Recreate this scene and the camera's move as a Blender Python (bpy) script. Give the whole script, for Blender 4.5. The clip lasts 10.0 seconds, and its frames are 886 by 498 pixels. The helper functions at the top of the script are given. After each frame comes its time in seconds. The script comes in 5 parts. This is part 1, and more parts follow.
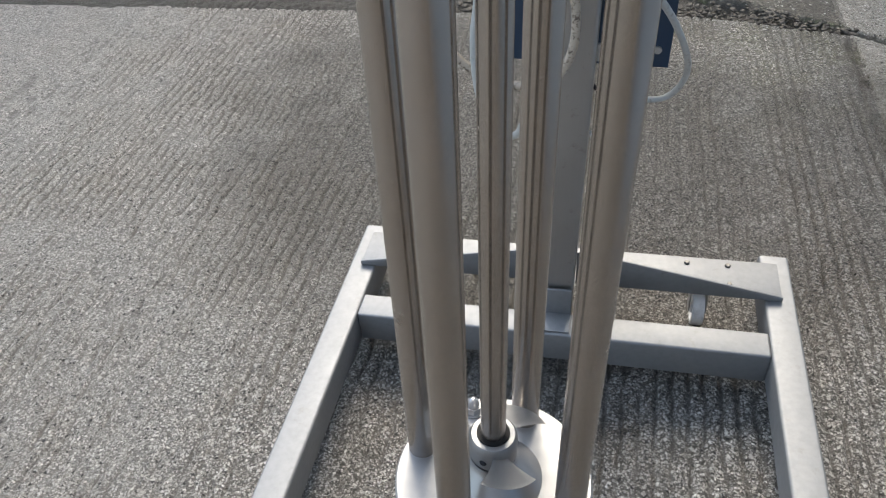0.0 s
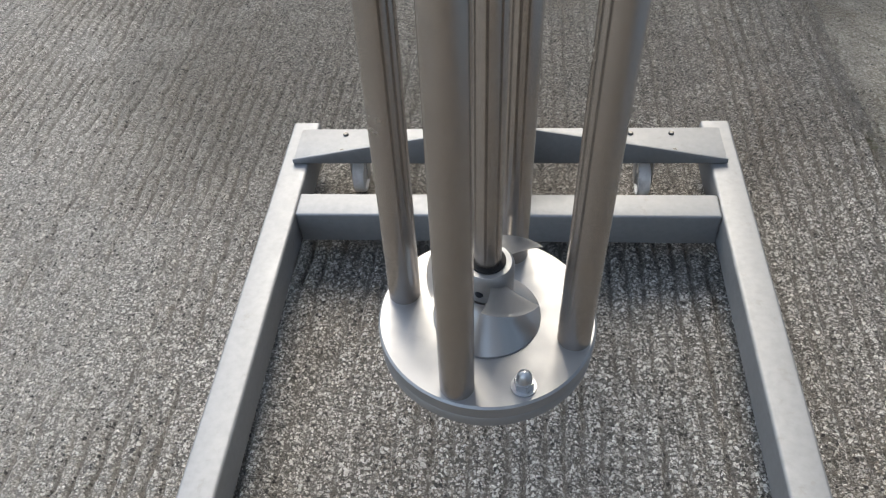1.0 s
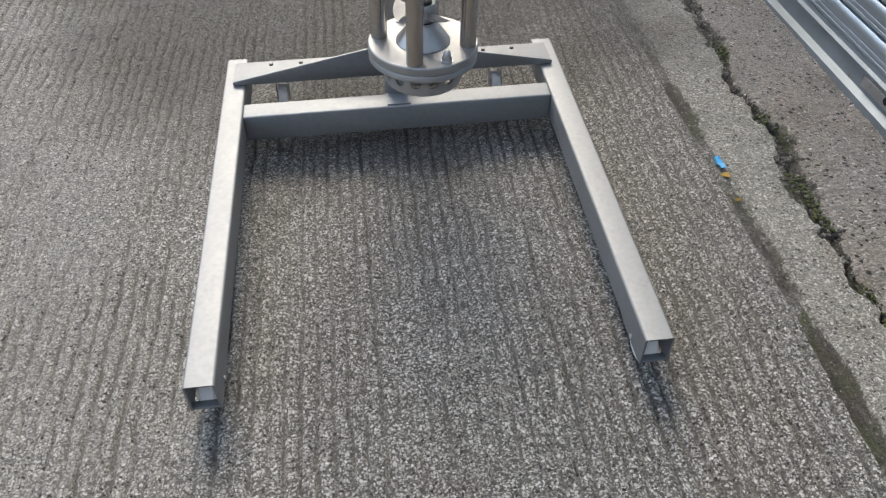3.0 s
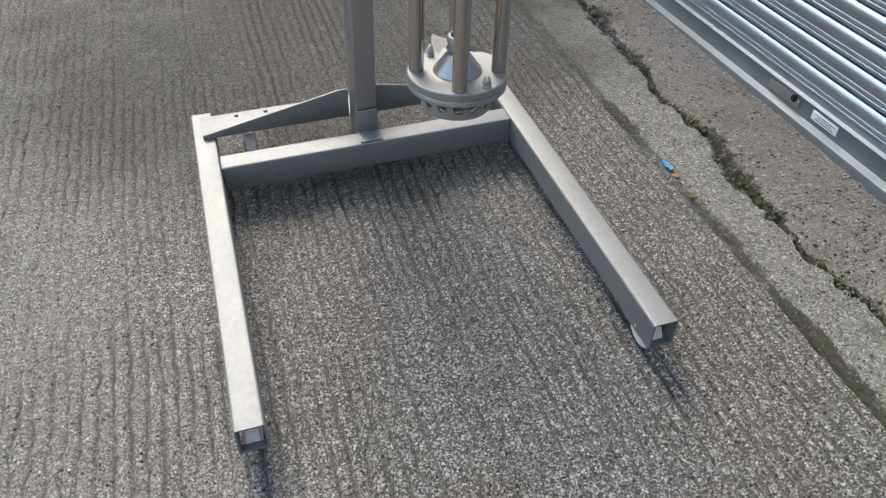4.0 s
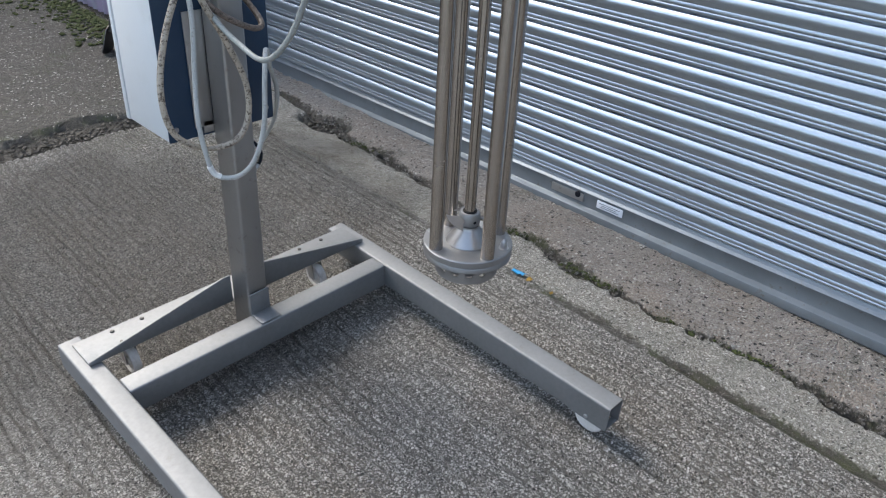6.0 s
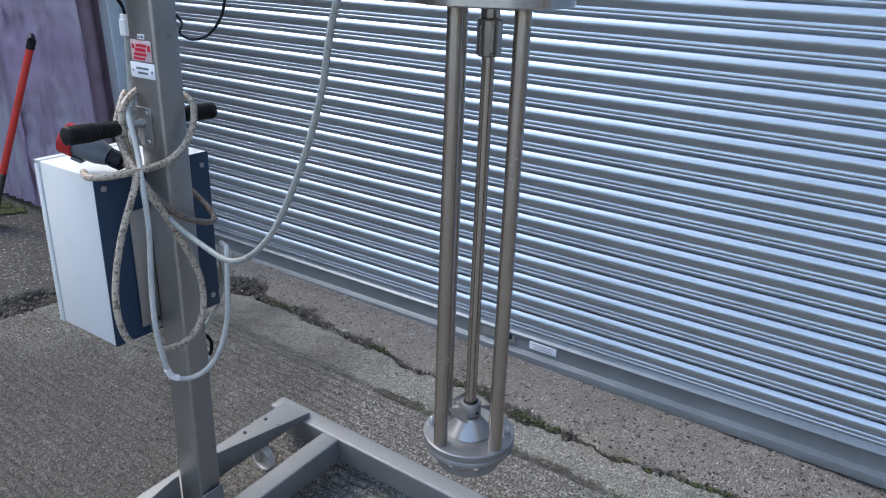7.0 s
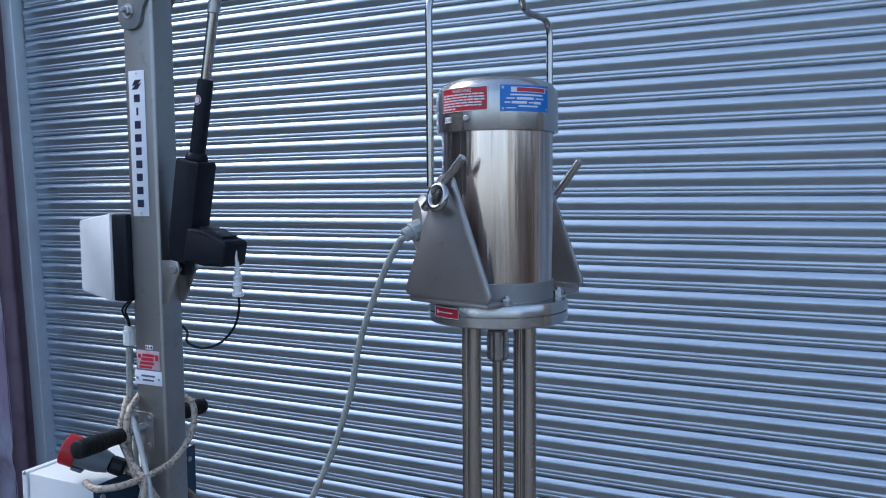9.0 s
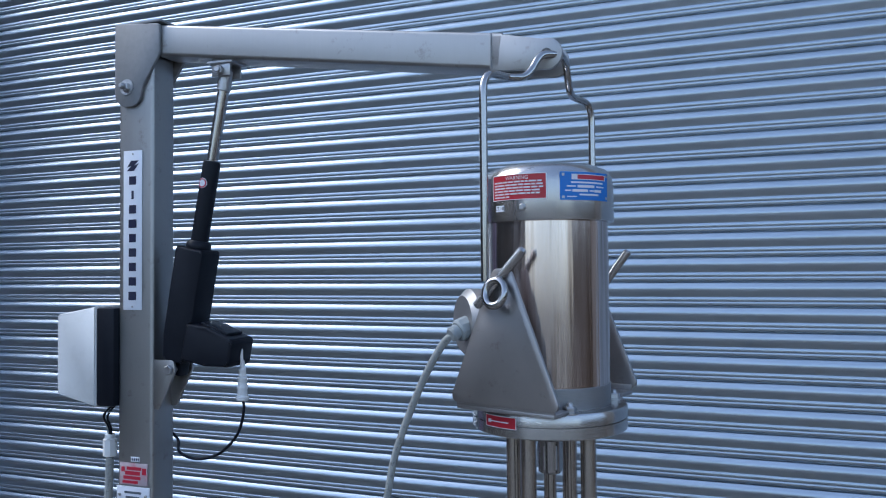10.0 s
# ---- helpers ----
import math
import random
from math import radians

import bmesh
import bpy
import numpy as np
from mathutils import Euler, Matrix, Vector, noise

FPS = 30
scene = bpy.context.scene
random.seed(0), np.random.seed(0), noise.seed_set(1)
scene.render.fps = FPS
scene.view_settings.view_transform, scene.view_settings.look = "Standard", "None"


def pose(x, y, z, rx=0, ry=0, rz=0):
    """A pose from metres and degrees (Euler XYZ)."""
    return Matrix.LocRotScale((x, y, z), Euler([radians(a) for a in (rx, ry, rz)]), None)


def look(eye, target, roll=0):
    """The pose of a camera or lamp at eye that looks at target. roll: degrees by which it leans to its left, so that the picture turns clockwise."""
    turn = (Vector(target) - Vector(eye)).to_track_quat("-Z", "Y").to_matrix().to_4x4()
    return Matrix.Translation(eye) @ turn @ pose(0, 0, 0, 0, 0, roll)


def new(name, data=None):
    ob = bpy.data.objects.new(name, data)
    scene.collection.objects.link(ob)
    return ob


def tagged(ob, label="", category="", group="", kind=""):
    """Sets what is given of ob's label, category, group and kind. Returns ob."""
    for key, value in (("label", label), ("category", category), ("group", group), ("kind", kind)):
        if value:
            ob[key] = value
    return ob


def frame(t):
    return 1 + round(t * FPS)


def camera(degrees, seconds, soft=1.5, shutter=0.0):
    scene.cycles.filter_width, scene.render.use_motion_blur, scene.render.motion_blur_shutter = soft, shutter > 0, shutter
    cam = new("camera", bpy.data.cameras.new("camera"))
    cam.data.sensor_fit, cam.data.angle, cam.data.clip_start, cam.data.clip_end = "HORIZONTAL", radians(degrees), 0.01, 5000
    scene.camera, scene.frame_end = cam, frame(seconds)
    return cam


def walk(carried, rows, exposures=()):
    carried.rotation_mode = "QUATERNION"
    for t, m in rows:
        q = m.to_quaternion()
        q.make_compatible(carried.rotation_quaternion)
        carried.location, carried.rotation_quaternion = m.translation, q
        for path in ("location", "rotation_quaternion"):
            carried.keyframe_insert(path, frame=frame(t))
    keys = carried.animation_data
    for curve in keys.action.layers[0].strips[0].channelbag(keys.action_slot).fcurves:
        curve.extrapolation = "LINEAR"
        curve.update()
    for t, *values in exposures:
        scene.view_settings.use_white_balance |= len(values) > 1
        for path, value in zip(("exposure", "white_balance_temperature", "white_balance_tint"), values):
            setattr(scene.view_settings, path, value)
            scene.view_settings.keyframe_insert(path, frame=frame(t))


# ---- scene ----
cam = camera(60.4, 10.0, soft=1.1)
PATH = [
    (0, (0.038, -0.025, 1.248), (-0.326, 1.443, -0.06), -3.1),
    (0.5, (0.017, 0.02, 1.169), (-0.231, 1.427, -0.23), -3.3),
    (1, (-0.006, -0.032, 1.145), (-0.158, 1.334, -0.308), -2.8),
    (1.5, (-0.071, -0.222, 1.193), (-0.132, 1.129, -0.28), -1.5),
    (2, (-0.067, -0.397, 1.216), (-0.057, 0.976, -0.238), -0.2),
    (2.5, (-0.06, -0.575, 1.233), (0.035, 0.823, -0.194), 1.0),
    (4, (-0.38, -0.71, 1.274), (0.113, 0.723, -0.031), 2.1),
    (4.5, (-0.478, -0.603, 1.269), (0.196, 0.792, 0.005), 2.2),
    (5, (-0.581, -0.519, 1.29), (0.283, 0.81, 0.07), 2.7),
    (6.5, (-0.969, -0.383, 1.436), (0.445, 0.72, 0.55), 2.7),
    (7, (-0.973, -0.261, 1.483), (0.573, 0.775, 0.751), 1.9),
    (7.5, (-1.0, -0.193, 1.531), (0.643, 0.789, 0.952), 1.1),
    (8, (-1.094, -0.18, 1.576), (0.623, 0.755, 1.154), 0.4),
    (8.5, (-1.162, -0.177, 1.607), (0.6, 0.726, 1.328), -0.2),
    (9, (-1.213, -0.148, 1.627), (0.592, 0.701, 1.48), -0.5),
    (9.5, (-1.215, -0.068, 1.631), (0.625, 0.716, 1.611), -0.6),
    (10, (-1.171, 0.049, 1.652), (0.699, 0.756, 1.71), -0.5),
]
# the clip's camera closes down and turns bluer as it rises to the shutter
EXPOSURES = [(0, 1.40, 6880, 6), (2.5, 1.25, 6880, 6), (5, 1.23, 6800, 6), (6.5, 1.13, 6320, 7), (7.5, 0.95, 5900, 8), (8.5, 0.69, 5600, 8), (10, 0.48, 5480, 8)]
walk(cam, [(t, look(eye, target, roll)) for t, eye, target, roll in PATH], EXPOSURES)
SLOPE = pose(0, 0, 0, 1.547, -1.776, 0)  # the yard's fall; all that hangs or stands plumb is true to z


# ---- world and light ----
SUN_ELEVATION, SUN_AZIMUTH = radians(46), radians(-7)  # azimuth from +y, positive towards +x
world = bpy.data.worlds.new("sky")
scene.world = world
world.use_nodes = True
wn = world.node_tree.nodes
sky = wn.new("ShaderNodeTexSky")
sky.sky_type = "NISHITA"
sky.sun_disc = False
sky.sun_elevation, sky.sun_rotation = SUN_ELEVATION, SUN_AZIMUTH
sky.air_density, sky.dust_density, sky.ozone_density = 1.0, 1.2, 1.2
wn["Background"].inputs["Strength"].default_value = 0.19
haze = wn.new("ShaderNodeHueSaturation")  # thin high cloud takes colour out of the sky
haze.inputs["Saturation"].default_value = 0.74
world.node_tree.links.new(sky.outputs["Color"], haze.inputs["Color"])
world.node_tree.links.new(haze.outputs["Color"], wn["Background"].inputs["Color"])

sun_data = bpy.data.lights.new("sun", "SUN")
sun_data.energy, sun_data.angle, sun_data.color = 1.55, radians(30), (1.0, 0.91, 0.80)
sun = new("sun", sun_data)
sun.matrix_world = look((0, 0, 0), (-math.sin(SUN_AZIMUTH) * math.cos(SUN_ELEVATION),
                                    -math.cos(SUN_AZIMUTH) * math.cos(SUN_ELEVATION), -math.sin(SUN_ELEVATION)))


# ---- materials ----
class Nodes:
    """A small wrapper to write node trees briefly."""

    def __init__(self, name):
        self.mat = bpy.data.materials.new(name)
        self.mat.use_nodes = True
        self.tree = self.mat.node_tree
        self.bsdf = self.tree.nodes["Principled BSDF"]

    def node(self, kind, **inputs):
        n = self.tree.nodes.new(kind)
        for key, value in inputs.items():
            self.put(n.inputs[key.replace("_", " ")], value)
        return n

    def put(self, socket, value):
        if isinstance(value, bpy.types.NodeSocket):
            self.tree.links.new(value, socket)
        else:
            socket.default_value = value

    def coords(self, stretch=(1, 1, 1), shift=None):
        c = self.node("ShaderNodeTexCoord").outputs["Object"]
        m = self.node("ShaderNodeMapping", Vector=c, Scale=stretch)
        if shift is not None:
            self.put(m.inputs["Location"], shift)
        return m.outputs["Vector"]

    def noise(self, at, scale, detail=4.0, rough=0.55):
        return self.node("ShaderNodeTexNoise", Vector=at, Scale=scale, Detail=detail, Roughness=rough).outputs["Fac"]

    def ramp(self, fac, stops):
        r = self.node("ShaderNodeValToRGB", Fac=fac)
        while len(r.color_ramp.elements) < len(stops):
            r.color_ramp.elements.new(0.5)
        for e, (p, c) in zip(r.color_ramp.elements, stops):
            e.position, e.color = p, (*c, 1) if len(c) == 3 else c
        return r.outputs["Color"]

    def span(self, fac, lo, hi, a=0.0, b=1.0):
        n = self.node("ShaderNodeMapRange")
        for i, v in enumerate((fac, lo, hi, a, b)):
            self.put(n.inputs[i], v)
        return n.outputs["Result"]

    def mix(self, fac, a, b, blend="MIX"):
        n = self.tree.nodes.new("ShaderNodeMix")
        n.data_type, n.blend_type = "RGBA", blend
        self.put(n.inputs[0], fac)
        for socket, v in ((n.inputs[6], a), (n.inputs[7], b)):
            self.put(socket, (*v, 1) if isinstance(v, tuple) and len(v) == 3 else v)
        return n.outputs[2]

    def math(self, op, a, b=0.0):
        n = self.tree.nodes.new("ShaderNodeMath")
        n.operation = op
        self.put(n.inputs[0], a)
        self.put(n.inputs[1], b)
        return n.outputs[0]

    def bump(self, height, strength, distance, normal=None):
        n = self.node("ShaderNodeBump", Height=height, Strength=strength, Distance=distance)
        if normal is not None:
            self.put(n.inputs["Normal"], normal)
        return n.outputs["Normal"]

    def done(self, color, rough, metal=0.0, normal=None, **more):
        self.put(self.bsdf.inputs["Base Color"], (*color, 1) if isinstance(color, tuple) and len(color) == 3 else color)
        self.put(self.bsdf.inputs["Roughness"], rough)
        self.put(self.bsdf.inputs["Metallic"], metal)
        if normal is not None:
            self.put(self.bsdf.inputs["Normal"], normal)
        for key, value in more.items():
            self.put(self.bsdf.inputs[key.replace("_", " ")], value)
        return self.mat


def steel(name, color, rough, stretch, vary=0.12, wave=0.0, dirt=0.0, streaks=0.0, metal=1.0, spun=0.0):
    """Brushed or satin stainless steel; stretch sets the way of the grain, spun draws reflections out along a turned bar."""
    n = Nodes(name)
    at, plain = n.coords(stretch), n.coords()
    grain, cloud = n.noise(at, 90, 6), n.noise(plain, 9, 5)
    dark = tuple(c * (1 - 2 * vary) for c in color)
    col = n.mix(cloud, dark, color)
    if dirt:
        spots = n.span(n.noise(plain, 38, 6, 0.7), 0.6, 0.72)
        col = n.mix(n.math("MULTIPLY", spots, dirt), col, (0.16, 0.13, 0.1))
    r = n.math("ADD", n.span(grain, 0.3, 0.7, rough * 0.92, rough * 1.08), n.span(cloud, 0.3, 0.7, -0.025, 0.03))
    nor = n.bump(grain, 0.03, 0.0006)
    if streaks:
        # polish lines, with dark streaks of reflection painted into the colour
        line = n.noise(n.coords((1, 1, 0.03)), 45, 5, 0.65)
        col = n.mix(n.span(line, 0.42, 0.62, 0, streaks), col, tuple(c * k for c, k in zip(color, (0.45, 0.40, 0.36))))
        nor = n.bump(line, 0.4 * streaks, 0.002, nor)
    if wave:
        nor = n.bump(n.noise(n.coords((1, 1, 0.02)), 26, 3, 0.6), wave, 0.004, nor)
    if spun:
        round_z = n.node("ShaderNodeTangent")
        round_z.direction_type, round_z.axis = "RADIAL", "Z"
        return n.done(col, r, metal, nor, Anisotropic=spun, Anisotropic_Rotation=0.25, Tangent=round_z.outputs["Tangent"])
    return n.done(col, r, metal, nor)


def painted(name, color, rough, wear=(0.3, 0.3, 0.3), amount=0.15, scale=16, bump=0.05, fine=400):
    """Paint, plastic or rubber, with stains and a fine surface grain."""
    n = Nodes(name)
    at = n.coords()
    cloud = n.noise(at, scale, 6, 0.65)
    col = n.mix(n.math("MULTIPLY", n.span(cloud, 0.5, 0.78), amount), color, wear)
    r = n.span(n.noise(at, scale * 2.3, 4), 0.3, 0.7, rough * 0.85, min(1.0, rough * 1.2))
    gloss = 0.22 if max(color) < 0.03 else 0.5
    return n.done(col, r, 0.0, n.bump(n.noise(at, fine, 3), bump, 0.0008), Specular_IOR_Level=gloss)


SATIN = steel("satin_steel", (0.335, 0.34, 0.35), 0.67, (1, 1, 1), 0.10, 0.0, 0.2, 0.0, 0.9)
COLUMN_STEEL = steel("column_steel", (0.45, 0.445, 0.44), 0.44, (3, 3, 0.15), 0.10, 0.0, 0.4)
POLISHED = steel("polished_steel", (0.45, 0.44, 0.435), 0.20, (1, 1, 1), 0.06)
CASING = steel("brushed_casing", (0.76, 0.675, 0.645), 0.15, (6, 6, 0.1), 0.05, 0.65, 0.0, 0.85, 1.0, 0.75)
SPUN = steel("spun_steel", (0.56, 0.55, 0.545), 0.24, (1, 1, 6), 0.05, 0.0, 0.0, 0.0, 1.0, 0.75)
ROD_STEEL = steel("rod_steel", (0.43, 0.385, 0.345), 0.24, (1, 1, 1), 0.05, 0.0, 0.0, 0.0, 1.0, 0.85)
TURNED = steel("turned_steel", (0.37, 0.37, 0.375), 0.54, (1, 1, 9), 0.06, 0.0, 0.1)
CONE_STEEL = steel("satin_cone", (0.42, 0.42, 0.43), 0.40, (1, 1, 1), 0.05)
FIN_STEEL = steel("plate_steel", (0.53, 0.52, 0.525), 0.42, (1, 1, 1), 0.2, 0.0, 0.35)
ZINC = steel("zinc_steel", (0.58, 0.58, 0.59), 0.40, (1, 1, 1), 0.15, 0.0, 0.4)
DARK_STEEL = steel("dark_steel", (0.16, 0.155, 0.15), 0.48, (1, 1, 1), 0.2, 0.0, 0.5)
WHITE_PAINT = painted("white_enamel", (0.70, 0.72, 0.735), 0.35, (0.5, 0.48, 0.42), 0.25, 9, 0.03)
NAVY_PAINT = painted("navy_enamel", (0.012, 0.035, 0.075), 0.42, (0.06, 0.08, 0.1), 0.3, 12, 0.05)
BLACK_PLASTIC = painted("black_plastic", (0.006, 0.008, 0.014), 0.42, (0.020, 0.022, 0.030), 0.4, 20, 0.12, 700)
RUBBER = painted("black_rubber", (0.012, 0.012, 0.013), 0.6, (0.05, 0.05, 0.05), 0.4, 30, 0.2, 500)
GREY_PLASTIC = painted("grey_plastic", (0.11, 0.13, 0.155), 0.45, (0.05, 0.05, 0.05), 0.4, 25, 0.1)
GLAND_GREY = painted("gland_grey", (0.30, 0.33, 0.34), 0.45, (0.12, 0.12, 0.12), 0.4, 25, 0.1)
RED_PLASTIC = painted("red_plastic", (0.42, 0.012, 0.02), 0.4, (0.2, 0.02, 0.02), 0.3, 25, 0.05)
RED_PAINT = painted("red_paint", (0.55, 0.03, 0.02), 0.45, (0.25, 0.05, 0.03), 0.5, 14, 0.05)
NYLON = painted("nylon", (0.78, 0.75, 0.72), 0.45, (0.2, 0.17, 0.13), 0.6, 25, 0.1)
WHITE_PLASTIC = painted("white_plastic", (0.82, 0.82, 0.81), 0.4, (0.4, 0.38, 0.34), 0.2, 25, 0.05)
LABEL_WHITE = painted("label_white", (0.78, 0.80, 0.86), 0.35, (0.5, 0.5, 0.5), 0.15, 40, 0.02)
FADED = painted("faded_sticker", (0.52, 0.42, 0.44), 0.35, (0.55, 0.10, 0.14), 0.9, 45, 0.02)
LABEL_BLUE = painted("label_blue", (0.015, 0.17, 0.58), 0.35, (0.1, 0.2, 0.5), 0.15, 40, 0.02)
LABEL_RED = painted("label_red", (0.42, 0.015, 0.03), 0.35, (0.5, 0.1, 0.1), 0.15, 40, 0.02)
INK_BLUE = painted("ink_dark_blue", (0.012, 0.014, 0.05), 0.4)
INK_WHITE = painted("ink_white", (0.75, 0.75, 0.78), 0.4)
INK_RED = painted("ink_red", (0.5, 0.02, 0.05), 0.4)


def speckled_cable(name, color, spots, amount, thresh):
    n = Nodes(name)
    at = n.coords()
    s = n.span(n.noise(at, 150, 5, 0.7), thresh, thresh + 0.1)
    col = n.mix(n.math("MULTIPLY", s, amount), color, spots)
    col = n.mix(n.span(n.noise(at, 12, 3), 0.35, 0.75, 0, 0.45), col, tuple(c * 0.5 for c in color))
    return n.done(col, 0.5, 0.0, n.bump(n.noise(at, 300, 4), 0.15, 0.0008))


CABLE_BEIGE = speckled_cable("cable_beige", (0.50, 0.43, 0.35), (0.07, 0.045, 0.032), 0.95, 0.50)
CABLE_DIRTY = speckled_cable("cable_dirty", (0.22, 0.17, 0.14), (0.05, 0.038, 0.03), 0.9, 0.48)
CABLE_GREY = speckled_cable("cable_grey", (0.34, 0.36, 0.35), (0.10, 0.10, 0.09), 0.7, 0.54)
CABLE_WHITE = speckled_cable("cable_white", (0.50, 0.51, 0.50), (0.2, 0.18, 0.15), 0.6, 0.56)


def galvanised():
    n = Nodes("galvanised_laths")
    rnd = n.node("ShaderNodeObjectInfo").outputs["Random"]
    off = n.node("ShaderNodeCombineXYZ", X=n.math("MULTIPLY", rnd, 9.0), Y=n.math("MULTIPLY", rnd, 37.0))
    at = n.coords((1, 1, 1), off.outputs["Vector"])
    along = n.coords((9, 0.12, 9), off.outputs["Vector"])
    cloud, streak = n.noise(at, 5, 5, 0.6), n.noise(along, 22, 5, 0.6)
    col = n.mix(cloud, (0.435, 0.495, 0.56), (0.52, 0.585, 0.65))
    col = n.mix(n.span(streak, 0.48, 0.78, 0, 0.22), col, (0.36, 0.39, 0.42))
    nor = n.bump(n.noise(n.coords((3, 0.3, 3), off.outputs["Vector"]), 3.5, 3), 0.18, 0.004)
    return n.done(col, 0.33, 0.88, n.bump(streak, 0.03, 0.0006, nor))


GALVANISED = galvanised()
RAIL_STEEL = steel("rail_steel", (0.27, 0.30, 0.33), 0.42, (1, 1, 1), 0.2, 0.0, 0.7, 0.0, 0.6)
GUIDE_STEEL = steel("guide_steel", (0.56, 0.60, 0.65), 0.42, (1, 1, 1), 0.12, 0.0, 0.5, 0.0, 0.5)


def concrete(name, tones, stones, share, size, damp=0.0, moss=0.0, relief=1.0, ridged=False, crumbs=0.8):
    """Concrete with stains, pits and chips of aggregate; the ground's "earth" attribute says where dirt and soil have filled it."""
    n = Nodes(name)
    at = n.coords()
    wobble = n.node("ShaderNodeVectorMath", Vector=at)
    wobble.operation = "MULTIPLY_ADD"
    jit = n.node("ShaderNodeTexNoise", Vector=at, Scale=190.0, Detail=2.0)
    n.put(wobble.inputs[0], jit.outputs["Color"])
    wobble.inputs[1].default_value = (0.009, 0.009, 0.009)
    n.put(wobble.inputs[2], at)
    bent = wobble.outputs[0]
    big, mid = n.noise(at, 1.3, 5, 0.6), n.noise(at, 17, 6, 0.7)
    col = n.mix(n.span(big, 0.3, 0.7), tones[0], tones[1])
    col = n.mix(n.span(mid, 0.36, 0.66, 0, 0.75), col, tones[2])
    fine = n.noise(at, size * 1.7, 4, 0.7)
    rusty = n.span(n.noise(n.coords((1.3, 0.7, 1), (4.1, 1.7, 0)), 2.4, 5, 0.65), 0.46, 0.70, 0, 0.7)
    col = n.mix(rusty, col, tuple(c * k for c, k in zip(tones[0], (0.98, 0.84, 0.70))))
    col = n.mix(n.span(fine, 0.40, 0.7, 0.0, 0.6), col, tuple(c * 0.4 for c in tones[2]))
    crumb = n.node("ShaderNodeTexNoise", Vector=n.coords((0.8, 1.3, 1.0)), Scale=size * 0.75, Detail=3.0, Roughness=0.6, Distortion=1.3).outputs["Fac"]
    col = n.mix(n.span(crumb, 0.51, 0.59, 0.0, crumbs), col, tuple(c * 0.85 for c in stones))
    col = n.mix(n.span(crumb, 0.46, 0.38, 0.0, crumbs * (0.8 if ridged else 0.4)), col, tuple(c * 0.35 for c in tones[2]))
    clear = 1.0
    if ridged:  # furrows darkened by depth in the colour: dirt plus painted shade between ridges
        x, y = (n.node("ShaderNodeSeparateXYZ", Vector=at).outputs[k] for k in "XY")
        paler = n.math("ADD", n.math("MULTIPLY", n.noise(at, 1.9, 6, 0.6), 0.5), n.math("MULTIPLY", n.math("MAXIMUM", x, -1.6), -0.5))
        paler = n.math("SUBTRACT", paler, n.math("MULTIPLY", n.math("MAXIMUM", n.math("SUBTRACT", y, 1.3), 0.0), 0.35))
        paler = n.span(paler, 0.40, 0.66)  # paler towards -x, fading out beyond y = 1.3
        skin = n.mix(n.span(n.noise(at, 90, 6, 0.75), 0.40, 0.62), (0.25, 0.236, 0.215), (0.55, 0.53, 0.495))
        col = n.mix(n.math("MULTIPLY", paler, 0.6), col, skin)
        lichen = n.math("MULTIPLY", n.math("MULTIPLY", n.span(y, 1.75, 2.35), n.span(x, 0.05, 0.5)), n.span(n.noise(at, 4.5, 6, 0.7), 0.38, 0.62, 0.0, 0.6))
        col = n.mix(lichen, col, (0.21, 0.215, 0.09))
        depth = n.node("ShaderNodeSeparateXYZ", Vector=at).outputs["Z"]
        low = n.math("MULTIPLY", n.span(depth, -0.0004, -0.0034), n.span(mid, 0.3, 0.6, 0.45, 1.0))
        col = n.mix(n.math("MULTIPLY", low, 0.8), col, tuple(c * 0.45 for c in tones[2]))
        clear = n.math("MULTIPLY", n.span(low, 0.0, 1.0, 1.0, 0.3), n.span(paler, 0.0, 1.0, 1.0, 0.65))
    # chips of aggregate at two sizes, each its own shade
    stone = 0.0
    height = n.math("ADD", n.math("MULTIPLY", mid, 0.7), n.math("MULTIPLY", crumb, 2.4))
    for k, (scale, much) in enumerate(((size * 1.15, share * 0.85), (size * 0.72, share * 0.40))):
        cells = n.node("ShaderNodeTexVoronoi", Vector=bent, Scale=scale, Randomness=1.0)
        shade = n.node("ShaderNodeSeparateColor", Color=cells.outputs["Color"])
        here = n.math("MULTIPLY", n.span(shade.outputs["Red"], 1 - much, 1 - much + 0.03), n.span(cells.outputs["Distance"], 0.47, 0.41))
        here = n.math("MULTIPLY", here, n.span(n.noise(at, 9 + 14 * k, 4, 0.6), 0.34, 0.56, 0.45, 1.0))
        here = n.math("MULTIPLY", here, clear)
        tone = n.mix(shade.outputs["Green"], tuple(c * 0.65 for c in stones), stones)
        tone = n.mix(n.span(shade.outputs["Blue"], 0.50, 0.54), tone, (0.92, 0.90, 0.86))
        if not k:
            # shade of the pits between chips, painted as darker colour
            pit = n.math("MULTIPLY", n.span(cells.outputs["Distance"], 0.50, 0.66), clear)
            col = n.mix(n.math("MULTIPLY", pit, 0.9 if ridged else 0.3), col, tuple(c * 0.3 for c in tones[2]))
        col = n.mix(here, col, tone)
        stone = n.math("MAXIMUM", stone, here)
        height = n.math("ADD", height, n.math("MULTIPLY", here, 0.45 + 0.3 * k))
        dark = n.math("MULTIPLY", n.span(shade.outputs["Red"], 0.09, 0.07), n.span(cells.outputs["Distance"], 0.48, 0.38))
        col = n.mix(n.math("MULTIPLY", dark, 0.95), col, (0.014, 0.012, 0.011))
        height = n.math("SUBTRACT", height, n.math("MULTIPLY", dark, 0.5))
    height = n.math("SUBTRACT", height, n.math("MULTIPLY", fine, 0.6))
